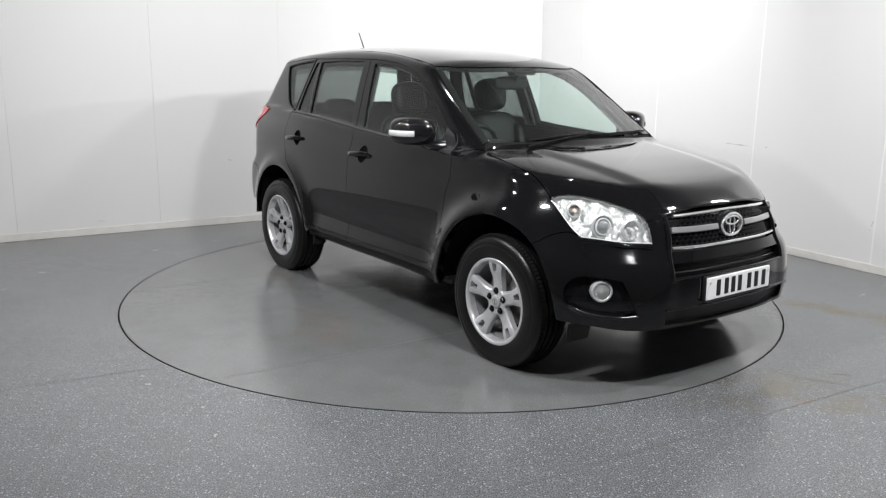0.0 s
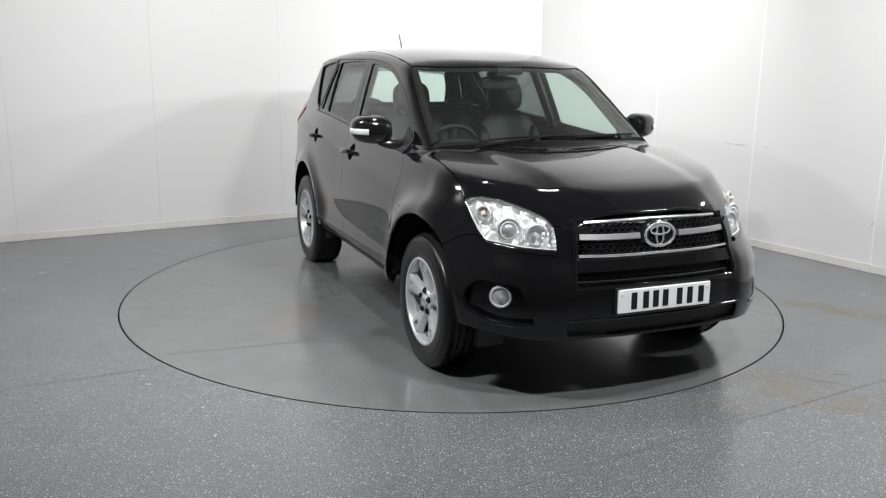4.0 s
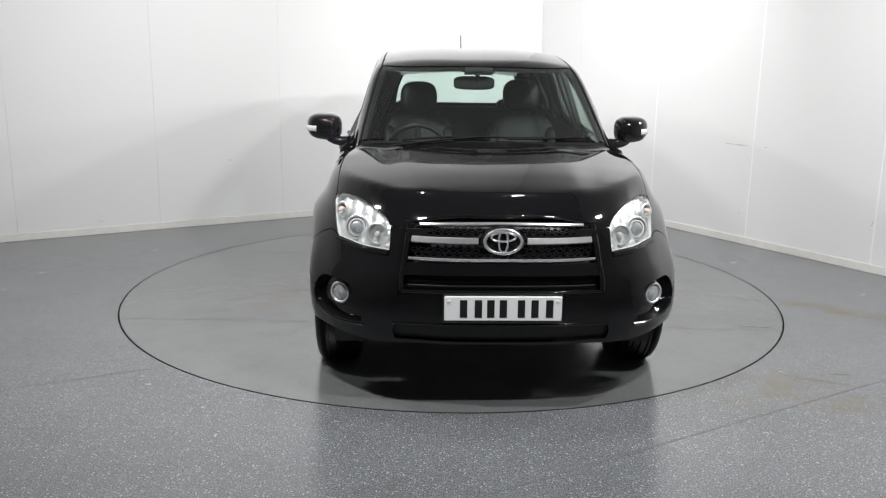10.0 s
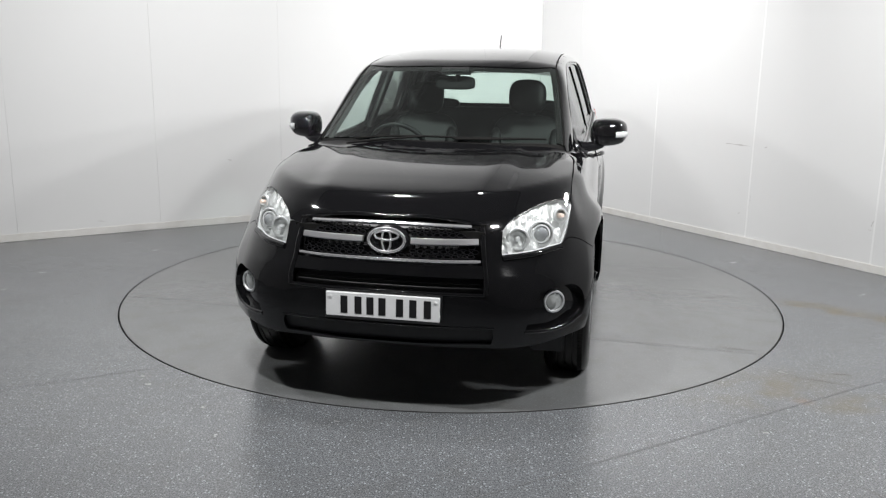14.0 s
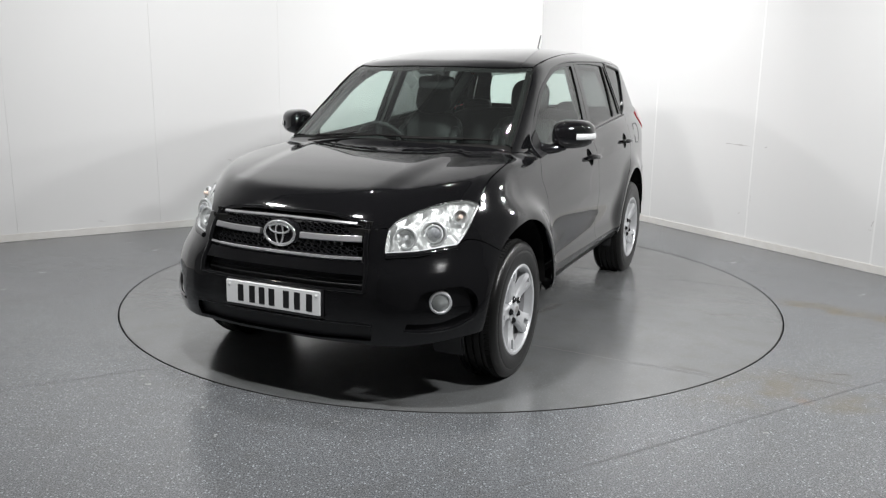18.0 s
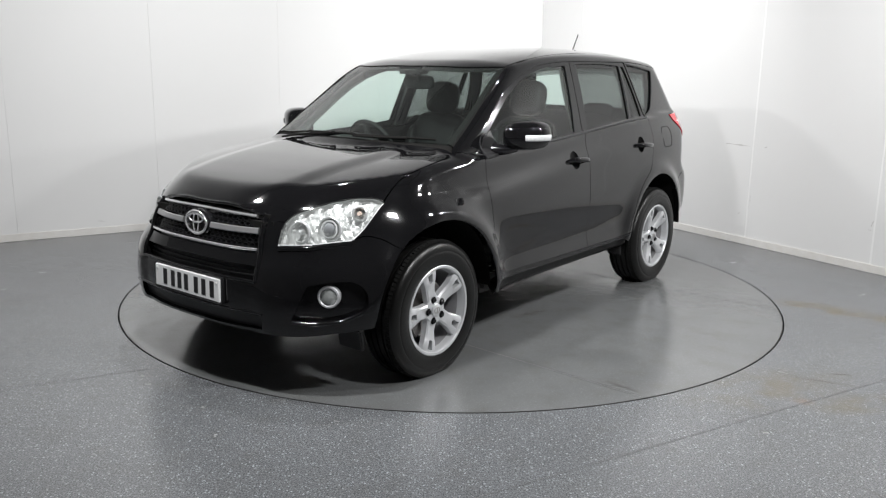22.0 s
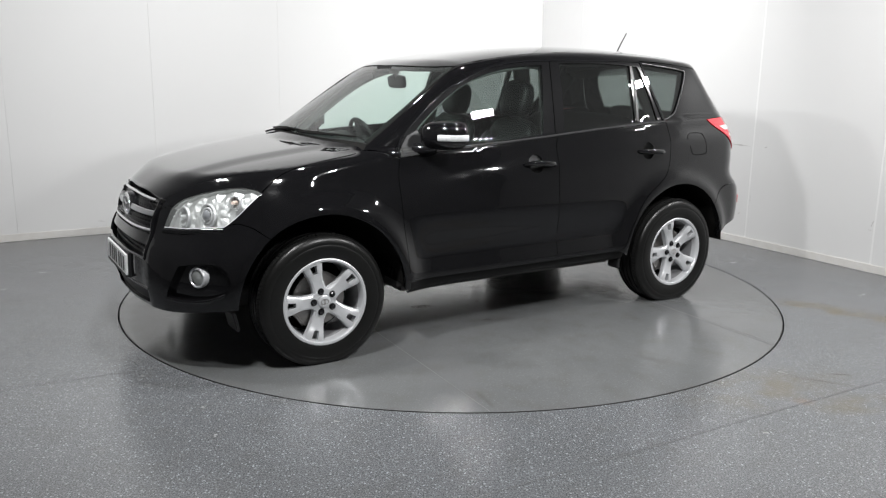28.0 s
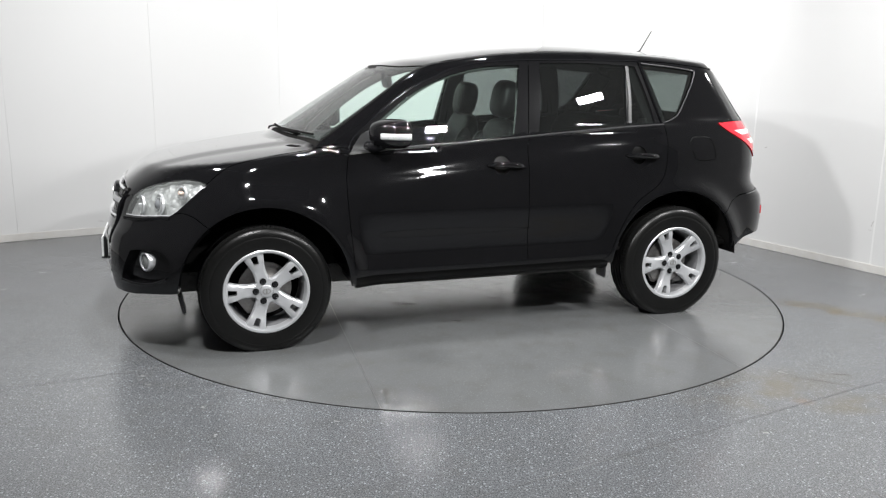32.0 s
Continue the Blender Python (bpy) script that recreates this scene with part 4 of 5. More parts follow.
WAY = (0.92, 0.32, 0.12)
bowl((1.808, 0.660, 0.800), 0.050, 0.035, WAY, REFLECTOR, "projector_bowl", lamps, "bright bowl round the projector")
bowl((1.808, 0.660, 0.800), 0.036, 0.012, WAY, LAMPBODY, "projector_ring", lamps)
bm = bmesh.new()
lathe(bm, [(0.030 * math.sin(a), 0.020 * math.cos(a)) for a in np.linspace(1.5, 0.02, 9)], 28, aim((1.810, 0.661, 0.800), WAY))
both("projector_lens", bm, material("projector_glass", (0.20, 0.21, 0.22), 0.03, coat=1.0), lamps, "dark round projector lens", angle=80)
bowl((1.900, 0.564, 0.786), 0.043, 0.03, (0.95, 0.22, 0.1), REFLECTOR, "beam_bowl", lamps, "main-beam reflector")
bm = bmesh.new()
tube(bm, [(1.877, 0.560, 0.786), (1.915, 0.566, 0.788)], [0.012, 0.009], 12)
both("bulb", bm, LAMPBODY, lamps)
bowl((1.69, 0.738, 0.867), 0.027, 0.022, (0.8, 0.55, 0.2), REFLECTOR, "indicator_bowl", lamps)
bm = bmesh.new()
tube(bm, [(1.675, 0.728, 0.864), (1.705, 0.748, 0.870)], [0.012, 0.009], 12)
both("indicator_bulb", bm, AMBER, lamps, "amber indicator bulb")

# fog lamps in their recesses
recess = both_skins("fog_recess", Front, FOGHOLE, PAINT, (bumper, bumper), gap=-0.003, lift=-0.036, thick=0)
FOGWAY = (0.86, 0.50, 0.02)
FOG = (1.893, 0.736, 0.508)
bm = bmesh.new()
lathe(bm, [(0.040, -0.05), (0.052, -0.045), (0.053, 0.0), (0.050, 0.006), (0.044, 0.007), (0.040, 0.001)], 40, aim(FOG, FOGWAY))
fogs = both("fog_lamp", bm, ALLOY, car, "round fog lamp with a chrome rim", angle=50)
bm = bmesh.new()
lathe(bm, [(0.0415, -0.002), (0.03, 0.003), (0.015, 0.006), (0.001, 0.007)], 32, aim(FOG, FOGWAY))
both("fog_lens", bm, FOGLENS, fogs)
bm = bmesh.new()
lathe(bm, [(0.041, -0.006), (0.03, -0.013), (0.014, -0.016), (0.012, -0.008), (0.001, -0.006)], 32, aim(FOG, FOGWAY))
both("fog_reflector", bm, ALLOY, fogs)

# rounded lips where the bumper steps in round the grille, the intake, the slot and the fog lamps
def lip(line, r, sink=0.45):
    bm = bmesh.new()
    q = np.array(line, float)
    tube(bm, [Vector(v) for v in q - normals(q) * r * sink], r, 10)
    return bm


SIDE_LIP = bend([(1.975, 0.415, 0.848)] + [(x, y + 0.010, z) for x, y, z in GRILLE_SIDE[::-1][1:]] + on_front((23.9, 0.62), (23.6, 0.565)), 6)
both("bumper_lip", lip(SIDE_LIP, 0.013, 0.3), PAINT, (bumper, bumper), angle=80)
part("bumper_lip", lip(bend(on_front((-23.6, 0.565), (-12, 0.567), (0, 0.568), (12, 0.567), (23.6, 0.565))), 0.008), PAINT, bumper, angle=80)
part("bumper_lip", lip(bend(on_front((-25.5, 0.418), (-12, 0.419), (0, 0.419), (12, 0.419), (25.5, 0.418))), 0.008), PAINT, bumper, angle=80)
both("bumper_lip", lip(bend(on_front((32.5, 0.392), (38, 0.386), (44, 0.395), (49, 0.43))), 0.010), PAINT, (bumper, bumper), angle=80)
both("bumper_lip", lip(bend([(x + 0.006, y + 0.003, z - 0.016) for x, y, z in LAMP_LOW]), 0.013, 0.25), PAINT, (bumper, bumper), angle=80)

part("bonnet_lip", lip(bend(on_top((1.965, -0.410), (1.990, -0.2), (1.998, 0.0), (1.990, 0.2), (1.965, 0.410))), 0.009, 0.6), PAINT, car, "rounded front edge of the bonnet", angle=80)

# grille
grille = skin_part("grille", Front, mirror(bend(on_front((0, 0.690), (12, 0.690))) + bend(GRILLE_SIDE) + bend([(1.985, 0.398, 0.842), (2.005, 0.2, 0.862), (2.012, 0.0, 0.866)])[1:]), PLASTIC, car, "black honeycomb grille with chrome bars", gap=-0.003, lift=-0.042, thick=0)
bm = bmesh.new()
for row, z in enumerate((0.722, 0.742, 0.762, 0.812, 0.832)):
    for col in range(-12, 13):
        y = (col + 0.5 * (row % 2)) * 0.034
        if abs(y) > 0.395 - 0.15 * max(0, z - 0.76) or (abs(y) < 0.10 and 0.73 < z < 0.84):
            continue
        ring = [(y + 0.0185 * math.cos(a), z + 0.0105 * math.sin(a)) for a in np.radians([0, 60, 120, 180, 240, 300])]
        hole = [(y + 0.0135 * math.cos(a), z + 0.0072 * math.sin(a)) for a in np.radians([0, 60, 120, 180, 240, 300])]
        put = lambda q, d: [bm.verts.new((float(NOSE(np.array([v]))[0] - SWEEP(np.array([v]))[0] * abs(u) ** 3) - d, u, v)) for u, v in q]
        o, i, k = put(ring, 0.014), put(hole, 0.014), put(hole, 0.036)
        for j in range(6):
            n = (j + 1) % 6
            bm.faces.new((o[j], o[n], i[n], i[j]))
            bm.faces.new((i[j], i[n], k[n], k[j]))
tagged(part("honeycomb", bm, GLOSS, grille, smooth=False), kind="stuff")
for name, z, a0, a1, w, label in (("chrome_bar", 0.848, -21.4, 21.4, 0.014, "thin chrome bar over the grille"), ("chrome_bar", 0.705, -23.0, 23.0, 0.013, "thin chrome bar under the grille"),
                                  ("silver_bar", 0.787, 6.2, 22.8, 0.028, "broad silver grille bar"), ("silver_bar", 0.787, -22.8, -6.2, 0.028, "broad silver grille bar")):
    bm = bmesh.new()
    bar(bm, on_front(*[(a, z + (0.010 * (1 - (a / 23) ** 2) if z > 0.84 else 0)) for a in np.linspace(a0, a1, 25)]), w, 0.010, -0.004)
    part(name, bm, CHROME if w < 0.02 else SATIN, grille, label)


def oval(bm, ry, rz, r, cy=0.0, cz=0.0, x=2.066, lean=0.06):
    pts = [(x - lean * rz * math.sin(a), cy + ry * math.cos(a), cz + rz * math.sin(a)) for a in np.linspace(0, 2 * math.pi, 41)[:-1]]
    pts = [Vector(p) for p in pts]
    rings = []
    for i, p in enumerate(pts):
        d = (pts[(i + 1) % 40] - pts[i - 1]).normalized()
        b = d.cross(Vector((1, 0, 0))).normalized()
        rings.append([bm.verts.new(p + b * r * math.cos(t) + Vector((1, 0, 0)) * r * 0.7 * math.sin(t)) for t in np.linspace(0, 2 * math.pi, 9)[:-1]])
    for i in range(40):
        a, b = rings[i], rings[(i + 1) % 40]
        for k in range(8):
            bm.faces.new((a[k], a[(k + 1) % 8], b[(k + 1) % 8], b[k]))


bm = bmesh.new()
lathe(bm, [(1.0, -0.03), (1.0, 0.002), (0.9, 0.008), (0.01, 0.008)], 40)
bmesh.ops.transform(bm, verts=bm.verts, matrix=Matrix.Translation((2.050, 0, 0.786)) @ pose(0, 0, 0, 0, 90, 0) @ Matrix.Diagonal((0.066, 0.098, 1, 1)))
badge = part("badge_base", bm, GLOSS, grille)
bm = bmesh.new()
oval(bm, 0.082, 0.053, 0.0075, 0, 0.786)
oval(bm, 0.054, 0.020, 0.005, 0, 0.807)
oval(bm, 0.020, 0.050, 0.005, 0, 0.786)
bmesh.ops.recalc_face_normals(bm, faces=bm.faces)
part("badge", bm, CHROME, grille, "oval chrome badge", angle=80)

# number plate: its characters are plain bars
plate = new("number_plate")
plate.parent = car
plate.location = (2.140, 0, 0.5005)
plate.rotation_euler = (0, radians(-1.5), 0)
bm = bmesh.new()
box(bm, -0.012, 0.0, -0.26, 0.26, -0.0555, 0.0555, 0.003)
part("plate_board", bm, PLATE, plate, "white front number plate", smooth=False)
bm = bmesh.new()
box(bm, -0.03, -0.012, -0.266, 0.266, -0.056, 0.062, 0.003)
box(bm, -0.03, 0.002, -0.266, 0.266, -0.066, -0.0565, 0.002)
part("plate_holder", bm, PLASTIC, plate, smooth=False)
for y in (-0.175, -0.11, -0.055, 0.0, 0.08, 0.14, 0.205):
    bm = bmesh.new()
    box(bm, 0.0, 0.0012, y - 0.016, y + 0.016, -0.0395, 0.0395)
    part("character_bar", bm, INK, plate, smooth=False)
for y in (-0.24, 0.24):
    bm = bmesh.new()
    lathe(bm, [(0.006, 0), (0.006, 0.003), (0.001, 0.004)], 12, pose(0.0, y, 0.034, 0, 90, 0))
    part("screw_cap", bm, WHITELENS, plate)

# mirrors
def mirror_shell():
    bm = bmesh.new()
    bmesh.ops.create_uvsphere(bm, u_segments=32, v_segments=20, radius=1)
    for v in bm.verts:
        x, y, z = v.co
        sq = lambda c, e: math.copysign(abs(c) ** e, c)
        x, y, z = sq(x, 0.75), sq(y, 0.62), sq(z, 0.66)
        x = x if x > 0 else x * 0.42
        out = (y + 1) / 2
        v.co = (0.590 + x * 0.150 * (1 - 0.35 * out) - 0.06 * out, 0.934 + y * 0.107, 1.180 + 0.004 + z * (0.082 - 0.012 * out ** 3) - 0.006 * (1 - out))
    bmesh.ops.recalc_face_normals(bm, faces=bm.faces)
    return bm


mirrors = both("door_mirror", mirror_shell(), PAINT, car, "glossy black door mirror with an indicator lens", angle=80)
bm = bmesh.new()
tube(bm, [(0.63, 0.90, 1.115), (0.655, 0.865, 1.105), (0.675, 0.82, 1.10), (0.685, 0.78, 1.10)], [0.022, 0.026, 0.030, 0.034], 12)
both("mirror_arm", bm, GLOSS, mirrors)
bm = bmesh.new()
rings = []
for a in np.linspace(0.20, 1.90, 15):
    side, fore = math.sin(a) ** 0.62, math.copysign(abs(math.cos(a)) ** 0.75, math.cos(a)) * (1 if a < 1.57 else 0.42)
    out = (side + 1) / 2
    x, y = 0.590 + fore * 0.150 * (1 - 0.35 * out) - 0.06 * out, 0.934 + side * 0.107
    ox, oy = 0.005 * math.cos(a), 0.005 * math.sin(a)
    rings.append([bm.verts.new(v) for v in ((x - ox, y - oy, 1.191), (x + ox, y + oy, 1.185), (x + ox, y + oy, 1.159), (x - ox, y - oy, 1.153))])
for a, b in zip(rings, rings[1:]):
    for j in range(3):
        bm.faces.new((a[j], a[j + 1], b[j + 1], b[j]))
bmesh.ops.recalc_face_normals(bm, faces=bm.faces)
both("mirror_indicator", bm, INDICATOR, mirrors, "clear indicator lens on the mirror", angle=60)
bm = bmesh.new()
box(bm, 0.518, 0.524, 0.86, 1.01, 1.125, 1.235, 0.002)
both("mirror_glass", bm, CHROME, mirrors)
SAIL = on_side((0.795, 1.072), (0.62, 1.086), (0.652, 1.20), (0.72, 1.165))
both_skins("mirror_sail", Upper, SAIL, PLASTIC, front_doors, "black mirror mounting triangle", gap=0, lift=0.001, thick=0.01)

# wipers, aerial
for arm, blade in ((((1.085, -0.50), (1.10, -0.30), (1.095, -0.05)), ((1.045, -0.46), (1.078, -0.2), (1.085, 0.12))), (((1.105, 0.12), (1.075, 0.3), (1.03, 0.45)), ((1.090, 0.10), (1.045, 0.36), (0.965, 0.60)))):
    bm = bmesh.new()
    tube(bm, [Vector(p) + Vector((0, 0, 0.012)) for p in bend(on_top(*arm), 5)], 0.006, 8)
    wiper = part("wiper", bm, LINER, car, "black windscreen wiper")
    bm = bmesh.new()
    tube(bm, [Vector(p) + Vector((0, 0, 0.007)) for p in bend(on_top(*blade), 6)], 0.006, 6)
    part("wiper_blade", bm, LINER, wiper)
bm = bmesh.new()
lathe(bm, [(0.03, -0.02), (0.028, 0.006), (0.014, 0.02), (0.006, 0.03)], 16, Matrix.Translation((-1.462, 0, 1.647)) @ pose(0, 0, 0, 0, -32, 0))
aerial = part("aerial", bm, PLASTIC, car, "short black roof aerial")
bm = bmesh.new()
tube(bm, [(-1.466, 0, 1.655), (-1.562, 0, 1.808)], [0.0055, 0.004], 8)
part("aerial_rod", bm, PLASTIC, aerial)

# ---- wheels ----
TYRE_R = 0.353
TREAD = material("dusty_tread", (0.007, 0.007, 0.0068), 0.8, spec=0.15, grain=0.6, scale=80)
BARREL = material("dull_alloy", (0.30, 0.30, 0.31), 0.45, 0.3, grain=0.4, scale=60)
STAND = 0.336


def pressed(bm, side):
    """Flattens a tyre where it stands on the ground."""
    for v in bm.verts:
        if v.co.y * side > STAND:
            v.co.y = STAND * side
    return bm


def tyre():
    bm = bmesh.new()
    side = [(0.218, 0.098), (0.232, 0.106), (0.262, 0.1125), (0.290, 0.1130), (0.300, 0.1122), (0.304, 0.1105), (0.308, 0.1118), (0.328, 0.107), (0.342, 0.0985), (0.350, 0.088)]
    crown = [(TYRE_R - 0.003, 0.076), (TYRE_R, 0.062), (TYRE_R, 0.043), (TYRE_R - 0.008, 0.0425), (TYRE_R - 0.008, 0.033), (TYRE_R, 0.0325), (TYRE_R + 0.001, 0.0050), (TYRE_R - 0.008, 0.0045)]
    half = side + crown
    lathe(bm, half + [(r, -h) for r, h in half[::-1]], 96)
    bmesh.ops.recalc_face_normals(bm, faces=bm.faces)
    return bm


def tread_blocks():
    """Grooved shoulder blocks round the tyre."""
    bm = bmesh.new()
    for k in range(100):
        a = 2 * math.pi * k / 100
        for s in (1, -1):
            m = pose(0, 0, 0, 0, 0, math.degrees(a)) @ Matrix.Translation((TYRE_R - 0.0055, 0, s * 0.073)) @ pose(0, 0, 0, 0, 24 * s * -1, 0)
            box(bm, -0.006, 0.006, -0.0092, 0.0092, -0.016, 0.016, 0, m)
    return bm


def rim_barrel():
    bm = bmesh.new()
    lathe(bm, [(0.232, 0.100), (0.2335, 0.106), (0.229, 0.109), (0.219, 0.107), (0.2135, 0.099), (0.212, 0.085), (0.207, 0.062)], 96)
    bmesh.ops.recalc_face_normals(bm, faces=bm.faces)
    return bm


def spoke():
    """One forked spoke: a web from the hub that splits in two towards the rim."""
    bm = bmesh.new()
    # half outline in (radius, half width, height), left and right of a slot near the rim
    rows = [(0.030, 0.030, 0.083), (0.060, 0.038, 0.083), (0.080, 0.0345, 0.081), (0.110, 0.034, 0.083), (0.140, 0.038, 0.089), (0.156, 0.042, 0.0935), (0.159, 0.043, 0.0945), (0.204, 0.054, 0.0995), (0.206, 0.0545, 0.1), (0.213, 0.0565, 0.1015), (0.2195, 0.058, 0.1015)]
    inner = {6: 0.0135, 7: 0.0185}
    for s in (1, -1):
        top, low = [], []
        for i, (r, w, h) in enumerate(rows):
            i0 = inner.get(i, 0.0)
            sec = [(s * i0, h - (0.002 if i0 == 0 else 0.0)), (s * (i0 + (w - i0) * 0.72), h), (s * w, h - 0.007)]
            top.append([bm.verts.new((r, y, z)) for y, z in sec])
            low.append([bm.verts.new((r, s * i0, h - 0.034)), bm.verts.new((r, s * (w + 0.003), h - 0.034))])
        for i in range(len(rows) - 1):
            a, b, c, d = top[i], top[i + 1], low[i], low[i + 1]
            for k in range(2):
                bm.faces.new((a[k], a[k + 1], b[k + 1], b[k]))
            bm.faces.new((a[2], c[1], d[1], b[2]))
            if inner.get(i, 0) or inner.get(i + 1, 0):
                bm.faces.new((a[0], b[0], d[0], c[0]))
        bm.faces.new((*top[-1], low[-1][1], low[-1][0]))
    # the bridge that closes the slot at its inner end, set back
    bmesh.ops.remove_doubles(bm, verts=bm.verts, dist=0.0004)
    bmesh.ops.recalc_face_normals(bm, faces=bm.faces)
    return bm


def build_wheel(turned, side):
    w = new("wheel")
    part("tyre", pressed(tyre(), side), RUBBER, w, "black road tyre with a grooved shoulder", angle=40)
    tagged(part("tread", pressed(tread_blocks(), side), TREAD, w, smooth=False), kind="stuff")
    part("rim", rim_barrel(), ALLOY, w, "silver five-spoke alloy rim", angle=40)
    bm = bmesh.new()
    lathe(bm, [(0.207, 0.062), (0.204, 0.05), (0.200, -0.09), (0.225, -0.10)], 96)
    part("barrel", bm, BARREL, w, "dull grey inner barrel", angle=40)
    sp = mesh_of(spoke(), "spoke", ALLOY, True)
    sp.set_sharp_from_angle(angle=radians(38))
    for k in range(5):
        o = part("spoke", sp, None, w)
        o.matrix_basis = pose(0, 0, 0, 0, 0, turned + 72 * k)
    bm = bmesh.new()
    lathe(bm, [(0.070, 0.050), (0.072, 0.075), (0.066, 0.084), (0.040, 0.0845), (0.036, 0.080)], 48)
    part("hub", bm, ALLOY, w)
    bm = bmesh.new()
    lathe(bm, [(0.034, 0.078), (0.034, 0.090), (0.030, 0.093), (0.012, 0.0945), (0.001, 0.095)], 36)
    part("hub_cap", bm, ALLOY, w, "silver centre cap")
    bm = bmesh.new()
    lathe(bm, [(0.018, 0.0942), (0.0185, 0.0962), (0.0215, 0.0962), (0.022, 0.0935)], 30, Matrix.Diagonal((1, 0.72, 1, 1)))
    box(bm, -0.003, 0.003, -0.013, 0.013, 0.094, 0.0963)
    part("cap_badge", bm, STEEL, w)
    # flat dark discs stand in for the shade in the nut pockets
    bm = bmesh.new()
    lathe(bm, [(0.0185, 0.0838), (0.0180, 0.0858), (0.0160, 0.0856), (0.0001, 0.0852)], 20)
    pocket = mesh_of(bm, "nut_pocket_shade", LINER)
    bm = bmesh.new()
    lathe(bm, [(0.0135, 0.080), (0.0135, 0.093), (0.009, 0.0975), (0.001, 0.098)], 6)
    nut = mesh_of(bm, "wheel_nut", GLOSS)
    for k in range(5):
        m = pose(0, 0, 0, 0, 0, turned + 72 * k) @ Matrix.Translation((0.057, 0, 0))
        part("nut_pocket_shade", pocket, None, w).matrix_basis = m
        part("wheel_nut", nut, None, w).matrix_basis = m
    bm = bmesh.new()
    lathe(bm, [(0.06, 0.03), (0.10, 0.012), (0.145, 0.012), (0.145, -0.010), (0.06, -0.010)], 48)
    part("brake_disc", bm, STEEL, w, "worn steel brake disc")
    bm = bmesh.new()
    box(bm, 0.085, 0.160, -0.065, 0.065, -0.03, 0.034, 0.01, pose(0, 0, 0, 0, 0, 35))
    part("brake_caliper", bm, STEEL, w, smooth=False)
    bm = bmesh.new()
    lathe(bm, [(0.199, -0.085), (0.001, -0.085)], 48)
    part("back_plate", bm, LINER, w, smooth=False)
    return w


def set_wheel(cx, side, turned, steer=0.0):
    w = build_wheel(turned, side)
    w.parent = car
    w.location = (cx, 0.783 * side, STAND)
    w.rotation_euler = (radians(-90 * side), 0, radians(steer))
    return w


set_wheel(AXLE, 1, 0)
set_wheel(-AXLE, 1, 2)
set_wheel(AXLE, -1, 20)
set_wheel(-AXLE, -1, 22)

# ---- what lies under and inside the skin ----
def inner_arch(cx):
    bm = bmesh.new()
    rings = []
    for a in np.radians(np.linspace(3, 177, 30)):
        x, z = cx + 0.47 * math.cos(a), HUBZ + 0.47 * math.sin(a)
        rings.append([bm.verts.new((x, 0.872, z)), bm.verts.new((x, 0.55, z))])
    for a, b in zip(rings, rings[1:]):
        bm.faces.new((a[0], b[0], b[1], a[1]))
    back = [r[1] for r in rings]
    bm.faces.new(back[::-1])
    return bm


for cx in (AXLE, -AXLE):
    both("arch_liner", inner_arch(cx), LINER, car, "dull black wheel-arch liner")
bm = bmesh.new()
box(bm, -1.78, 1.80, -0.55, 0.55, 0.27, 0.42, 0.03)
box(bm, -0.80, 0.80, -0.80, 0.80, 0.30, 0.44, 0.03)
box(bm, 1.70, 1.95, -0.44, 0.44, 0.275, 0.50, 0.05)
# underbody grey raised well above black to bounce light under the car
part("underbody", bm, material("bounce_underseal", (0.09, 0.088, 0.085), 0.8, grain=0.7, scale=30, alt=(0.03, 0.03, 0.03)), car, "dusty dark underbody, its grey raised to bounce light", smooth=False)
bm = bmesh.new()
box(bm, 1.60, 2.0, -0.46, 0.46, 0.45, 0.86, 0.03)
box(bm, 0.85, 1.72, -0.60, 0.60, 0.42, 0.86, 0.03)
part("engine_bay", bm, LINER, car, smooth=False)
bm = bmesh.new()
box(bm, -0.01, 0.01, -0.05, 0.05, -0.05, 0.05, 0.006, Matrix.Translation((-0.805, 0.80, 0.315)))
both("mud_flap", bm, PLASTIC, car)
bm = bmesh.new()
box(bm, -0.010, 0.010, -0.08, 0.08, -0.055, 0.055, 0.008, Matrix.Translation((1.72, 0.70, 0.262)) @ pose(0, 0, 0, 0, 12, 0))
both("air_deflector", bm, PLASTIC, car, "black rubber air deflector ahead of the wheel")
bm = bmesh.new()
tube(bm, [(-0.9, -0.35, 0.30), (-1.5, -0.38, 0.30), (-2.02, -0.42, 0.33)], [0.03, 0.03, 0.03], 12)
part("exhaust", bm, STEEL, car, "steel exhaust pipe")

# ---- the cabin ----
INNER = bend(on_side((0.78, 1.05), (0.3, 1.08), (-0.3, 1.12), (-0.9, 1.17), (-1.5, 1.20)), 10) + bend(on_side((-1.55, 1.15), (-1.55, 0.85), (-0.80, 0.80), (-0.75, 0.45), (0.76, 0.45)), 8)
both_skins("door_card", Side, INNER, DASH, car, "black moulded inner trim", lift=-0.055, thick=0)
bm = bmesh.new()
box(bm, -1.75, 0.85, -0.78, 0.78, 0.40, 0.46, 0.02)
part("cabin_floor", bm, LINER, car, smooth=False)
skin_part("headliner", Top, mirror(bend(on_top((0.40, 0.0), (0.38, 0.30), (0.27, 0.50))) + bend(on_top((0.27, 0.50), (-0.5, 0.50), (-1.45, 0.47)))[1:] + bend(on_top((-1.45, 0.47), (-1.55, 0.0)))[1:]), HEADLINER, car, "pale grey roof lining", lift=-0.045, thick=0)


def pillar(line, wide, mat=HEADLINER, name="pillar_trim"):
    bm = bmesh.new()
    q = np.array(bend(on_side(*line), 6))
    bar(bm, [tuple(v) for v in q], wide, 0.012, -0.050)
    both(name, bm, mat, car, "grey pillar trim")


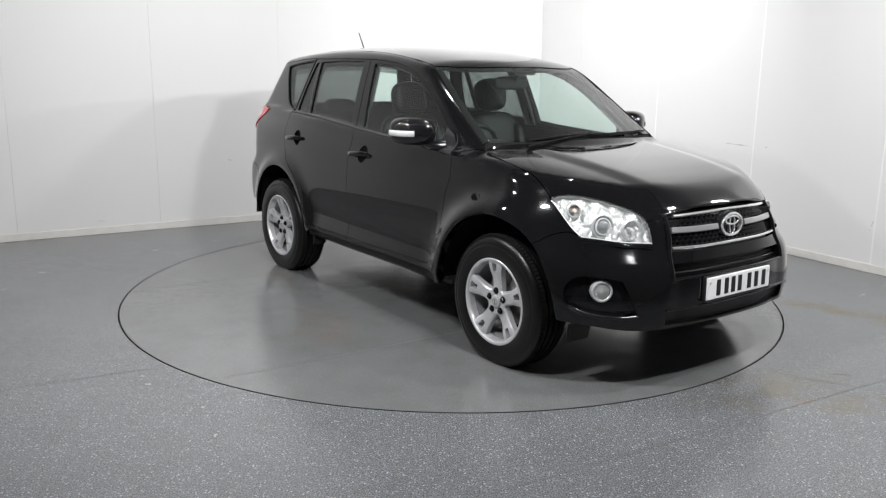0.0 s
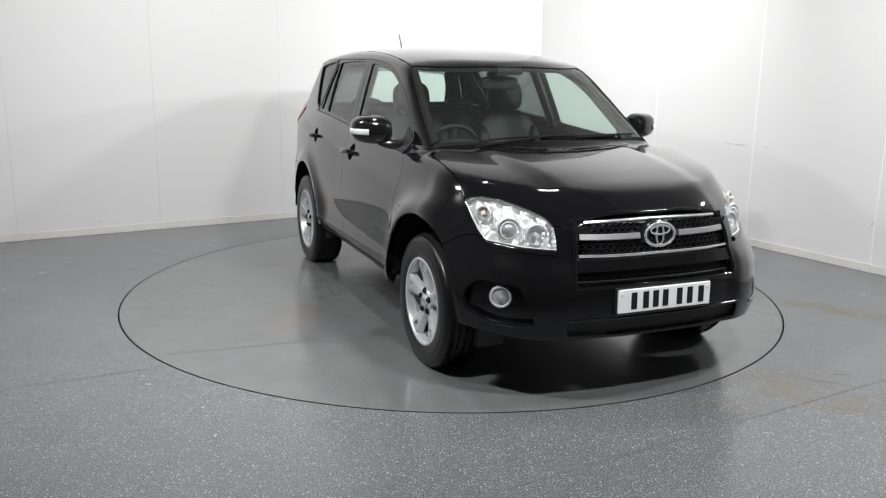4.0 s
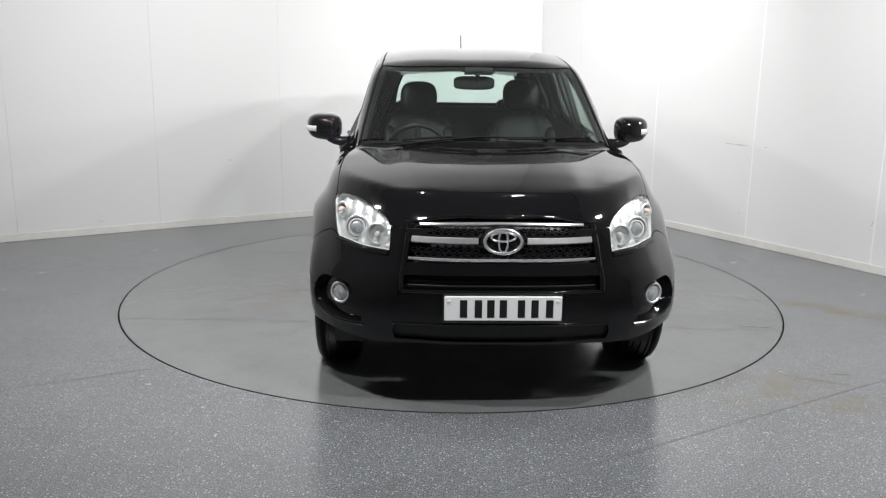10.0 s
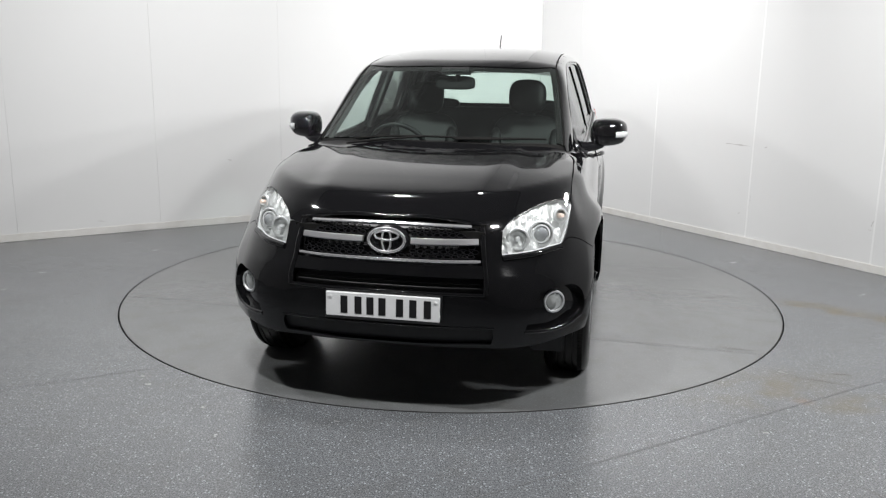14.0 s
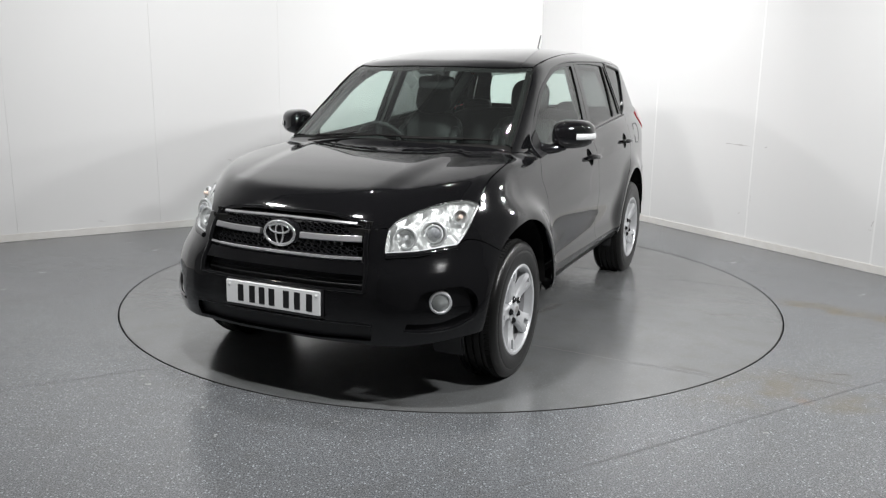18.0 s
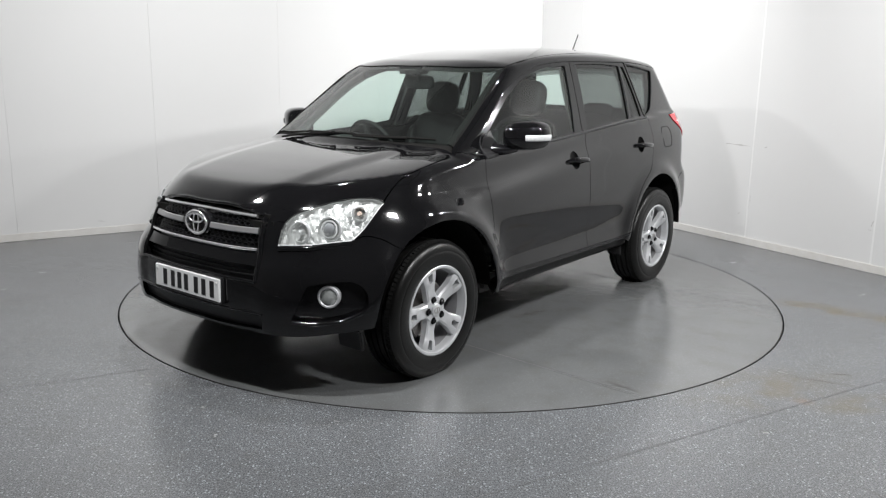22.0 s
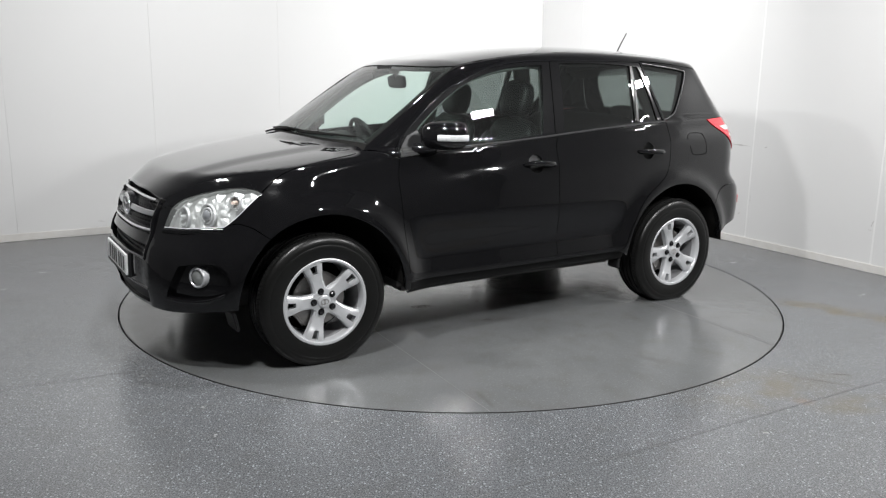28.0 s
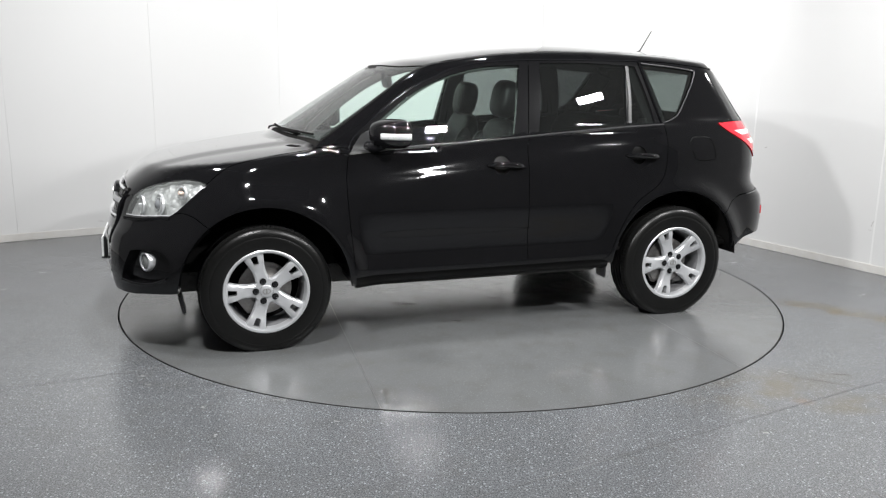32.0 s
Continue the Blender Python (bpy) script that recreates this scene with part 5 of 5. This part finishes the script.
TRIM = material("pillar_plastic", (0.11, 0.115, 0.11), 0.6, grain=0.4, scale=150)
pillar(((-0.28, 1.13), (-0.29, 1.35), (-0.33, 1.58)), 0.105, TRIM)
pillar(((0.80, 1.09), (0.60, 1.27), (0.40, 1.42), (0.25, 1.50)), 0.060, TRIM)
pillar(((-1.16, 1.20), (-1.12, 1.38), (-1.05, 1.58)), 0.14, TRIM)
pillar(((-1.38, 1.22), (-1.48, 1.38), (-1.56, 1.54)), 0.16, TRIM)
bm = bmesh.new()
bar(bm, bend(on_side((0.25, 1.50), (0.0, 1.57), (-0.4, 1.60), (-1.0, 1.60), (-1.5, 1.56)), 8), 0.06, 0.012, -0.045)
both("rail_trim", bm, TRIM, car)


def squashed(sx, sy, sz, e=0.55, m=None, bm=None):
    """A soft cushion: a rounded block."""
    bm = bm or bmesh.new()
    r = bmesh.ops.create_uvsphere(bm, u_segments=24, v_segments=16, radius=1)["verts"]
    for v in r:
        v.co = [math.copysign(abs(c) ** e, c) * s for c, s in zip(v.co, (sx, sy, sz))]
    if m is not None:
        bmesh.ops.transform(bm, verts=r, matrix=m)
    return bm


def seat(y, lift):
    s = new("seat")
    s.parent = car
    s.location = (-0.02, y, 0)
    bm = squashed(0.27, 0.25, 0.075, 0.5, Matrix.Translation((0.10, 0, 0.66)) @ pose(0, 0, 0, 0, -8, 0))
    part("cushion", bm, SEATM, s, angle=80)
    bm = squashed(0.06, 0.245, 0.30, 0.5, Matrix.Translation((-0.205, 0, 0.93)) @ pose(0, 0, 0, 0, -14, 0))
    for side in (1, -1):
        squashed(0.075, 0.045, 0.24, 0.7, Matrix.Translation((-0.165, 0.205 * side, 0.90)) @ pose(0, 0, 0, 0, -14, 0), bm)
    part("backrest", bm, SEATM, s, "black leather backrest", angle=80)
    bm = squashed(0.068, 0.130, 0.118, 0.68, Matrix.Translation((-0.275, 0, 1.335 + lift)) @ pose(0, 0, 0, 0, -12, 0))
    part("headrest", bm, SEATM, s, "rounded black leather headrest", angle=80)
    bm = bmesh.new()
    for k in (0.05, -0.05):
        tube(bm, [(-0.268, k, 1.16), (-0.272, k, 1.28 + lift)], 0.006, 8)
    part("headrest_post", bm, CHROME, s)
    return s


seat(0.365, 0.012)
seat(-0.36, -0.012)
bench = new("rear_bench")
bench.parent = car
part("cushion", squashed(0.27, 0.62, 0.08, 0.4, Matrix.Translation((-0.78, 0, 0.68)) @ pose(0, 0, 0, 0, -6, 0)), SEATM, bench, angle=80)
part("backrest", squashed(0.07, 0.63, 0.30, 0.4, Matrix.Translation((-1.10, 0, 0.94)) @ pose(0, 0, 0, 0, -18, 0)), SEATM, bench, angle=80)
for y in (-0.40, 0.40):
    part("headrest", squashed(0.05, 0.12, 0.06, 0.6, Matrix.Translation((-1.20, y, 1.235))), SEATM, bench, angle=80)
bm = bmesh.new()
box(bm, -1.70, -1.30, -0.60, 0.60, 1.10, 1.12, 0.006)
part("load_cover", bm, DASH, car, "black roller load cover", smooth=False)

# dashboard, wheel, mirror
bm = bmesh.new()
rings = []
for y in np.linspace(-0.72, 0.72, 25):
    hump = 0.045 * math.exp(-((y + 0.37) / 0.17) ** 2)
    f = 0.06 * (y / 0.72) ** 2
    rings.append([bm.verts.new(v) for v in ((1.03 - 3 * f, y, 1.045), (0.85 - f, y, 1.075), (0.70 - f, y, 1.085 + hump * 0.6), (0.60 - f, y, 1.075 + hump), (0.56 - f, y, 1.03 + hump * 0.4), (0.58 - f, y, 0.85), (0.68, y, 0.60))])
for a, b in zip(rings, rings[1:]):
    for k in range(6):
        bm.faces.new((a[k], a[k + 1], b[k + 1], b[k]))
bmesh.ops.recalc_face_normals(bm, faces=bm.faces)
dash = part("dashboard", bm, DASH, car, "black moulded dashboard", angle=50)
bm = bmesh.new()
m = Matrix.Translation((0.425, -0.372, 1.02)) @ pose(0, 0, 0, 0, -66, 0)
pts = [m @ Vector((0.183 * math.cos(a), 0.183 * math.sin(a), 0)) for a in np.linspace(0, 2 * math.pi, 49)]
tube(bm, pts, 0.0155, 10, cap=False)
wheel_ring = part("steering_wheel", bm, SEATM, car, "black leather steering wheel", angle=80)
bm = bmesh.new()
for a in (0, 180, 270):
    d = Vector((math.cos(radians(a)), math.sin(radians(a)), 0))
    tube(bm, [m @ (d * 0.05 + Vector((0, 0, -0.02))), m @ (d * 0.178)], [0.03, 0.016], 8)
part("spokes", bm, DASH, wheel_ring)
part("airbag_boss", squashed(0.075, 0.085, 0.03, 0.6, m @ Matrix.Translation((0, 0, -0.01))), DASH, wheel_ring, angle=80)
bm = squashed(0.022, 0.128, 0.041, 0.5, Matrix.Translation((0.375, -0.02, 1.445)) @ pose(0, 0, 0, 0, 6, -6))
rv = part("rear_view_mirror", bm, DASH, car, "black interior mirror", angle=60)
bm = bmesh.new()
tube(bm, [(0.385, 0.0, 1.45), (0.41, 0.0, 1.52), (0.43, 0.0, 1.545)], 0.016, 8)
box(bm, 0.40, 0.50, -0.10, 0.10, 1.495, 1.54, 0.015)
part("mirror_stalk", bm, DASH, rv)
for y in (-0.36, 0.36):
    bm = bmesh.new()
    box(bm, -0.075, 0.075, -0.17, 0.17, -0.008, 0.008, 0.006, Matrix.Translation((0.30, y, 1.535)) @ pose(0, 0, 0, 0, 14, 0))
    part("sun_visor", bm, TRIM, car, "folded dark grey sun visor", smooth=False)
CARGO = bend(on_side((-1.50, 1.20), (-1.62, 1.20), (-1.70, 1.19)), 6) + bend(on_side((-1.70, 1.0), (-1.70, 0.80), (-1.50, 0.80)), 6)
both_skins("cargo_trim", Side, CARGO, DASH, car, "black load-bay side trim", lift=-0.075, thick=0)


# ---- what moves ----
def motions():
    rows = [(2.0 * k, pose(0, 0, 0, 0, 0, a)) for k, a in enumerate(TURN)]
    walk(turntable, [(t, Matrix.Translation(HUB) @ m) for t, m in rows])
    walk(car, [(t, m @ Matrix.Translation(SHIFT)) for t, m in rows])


motions()
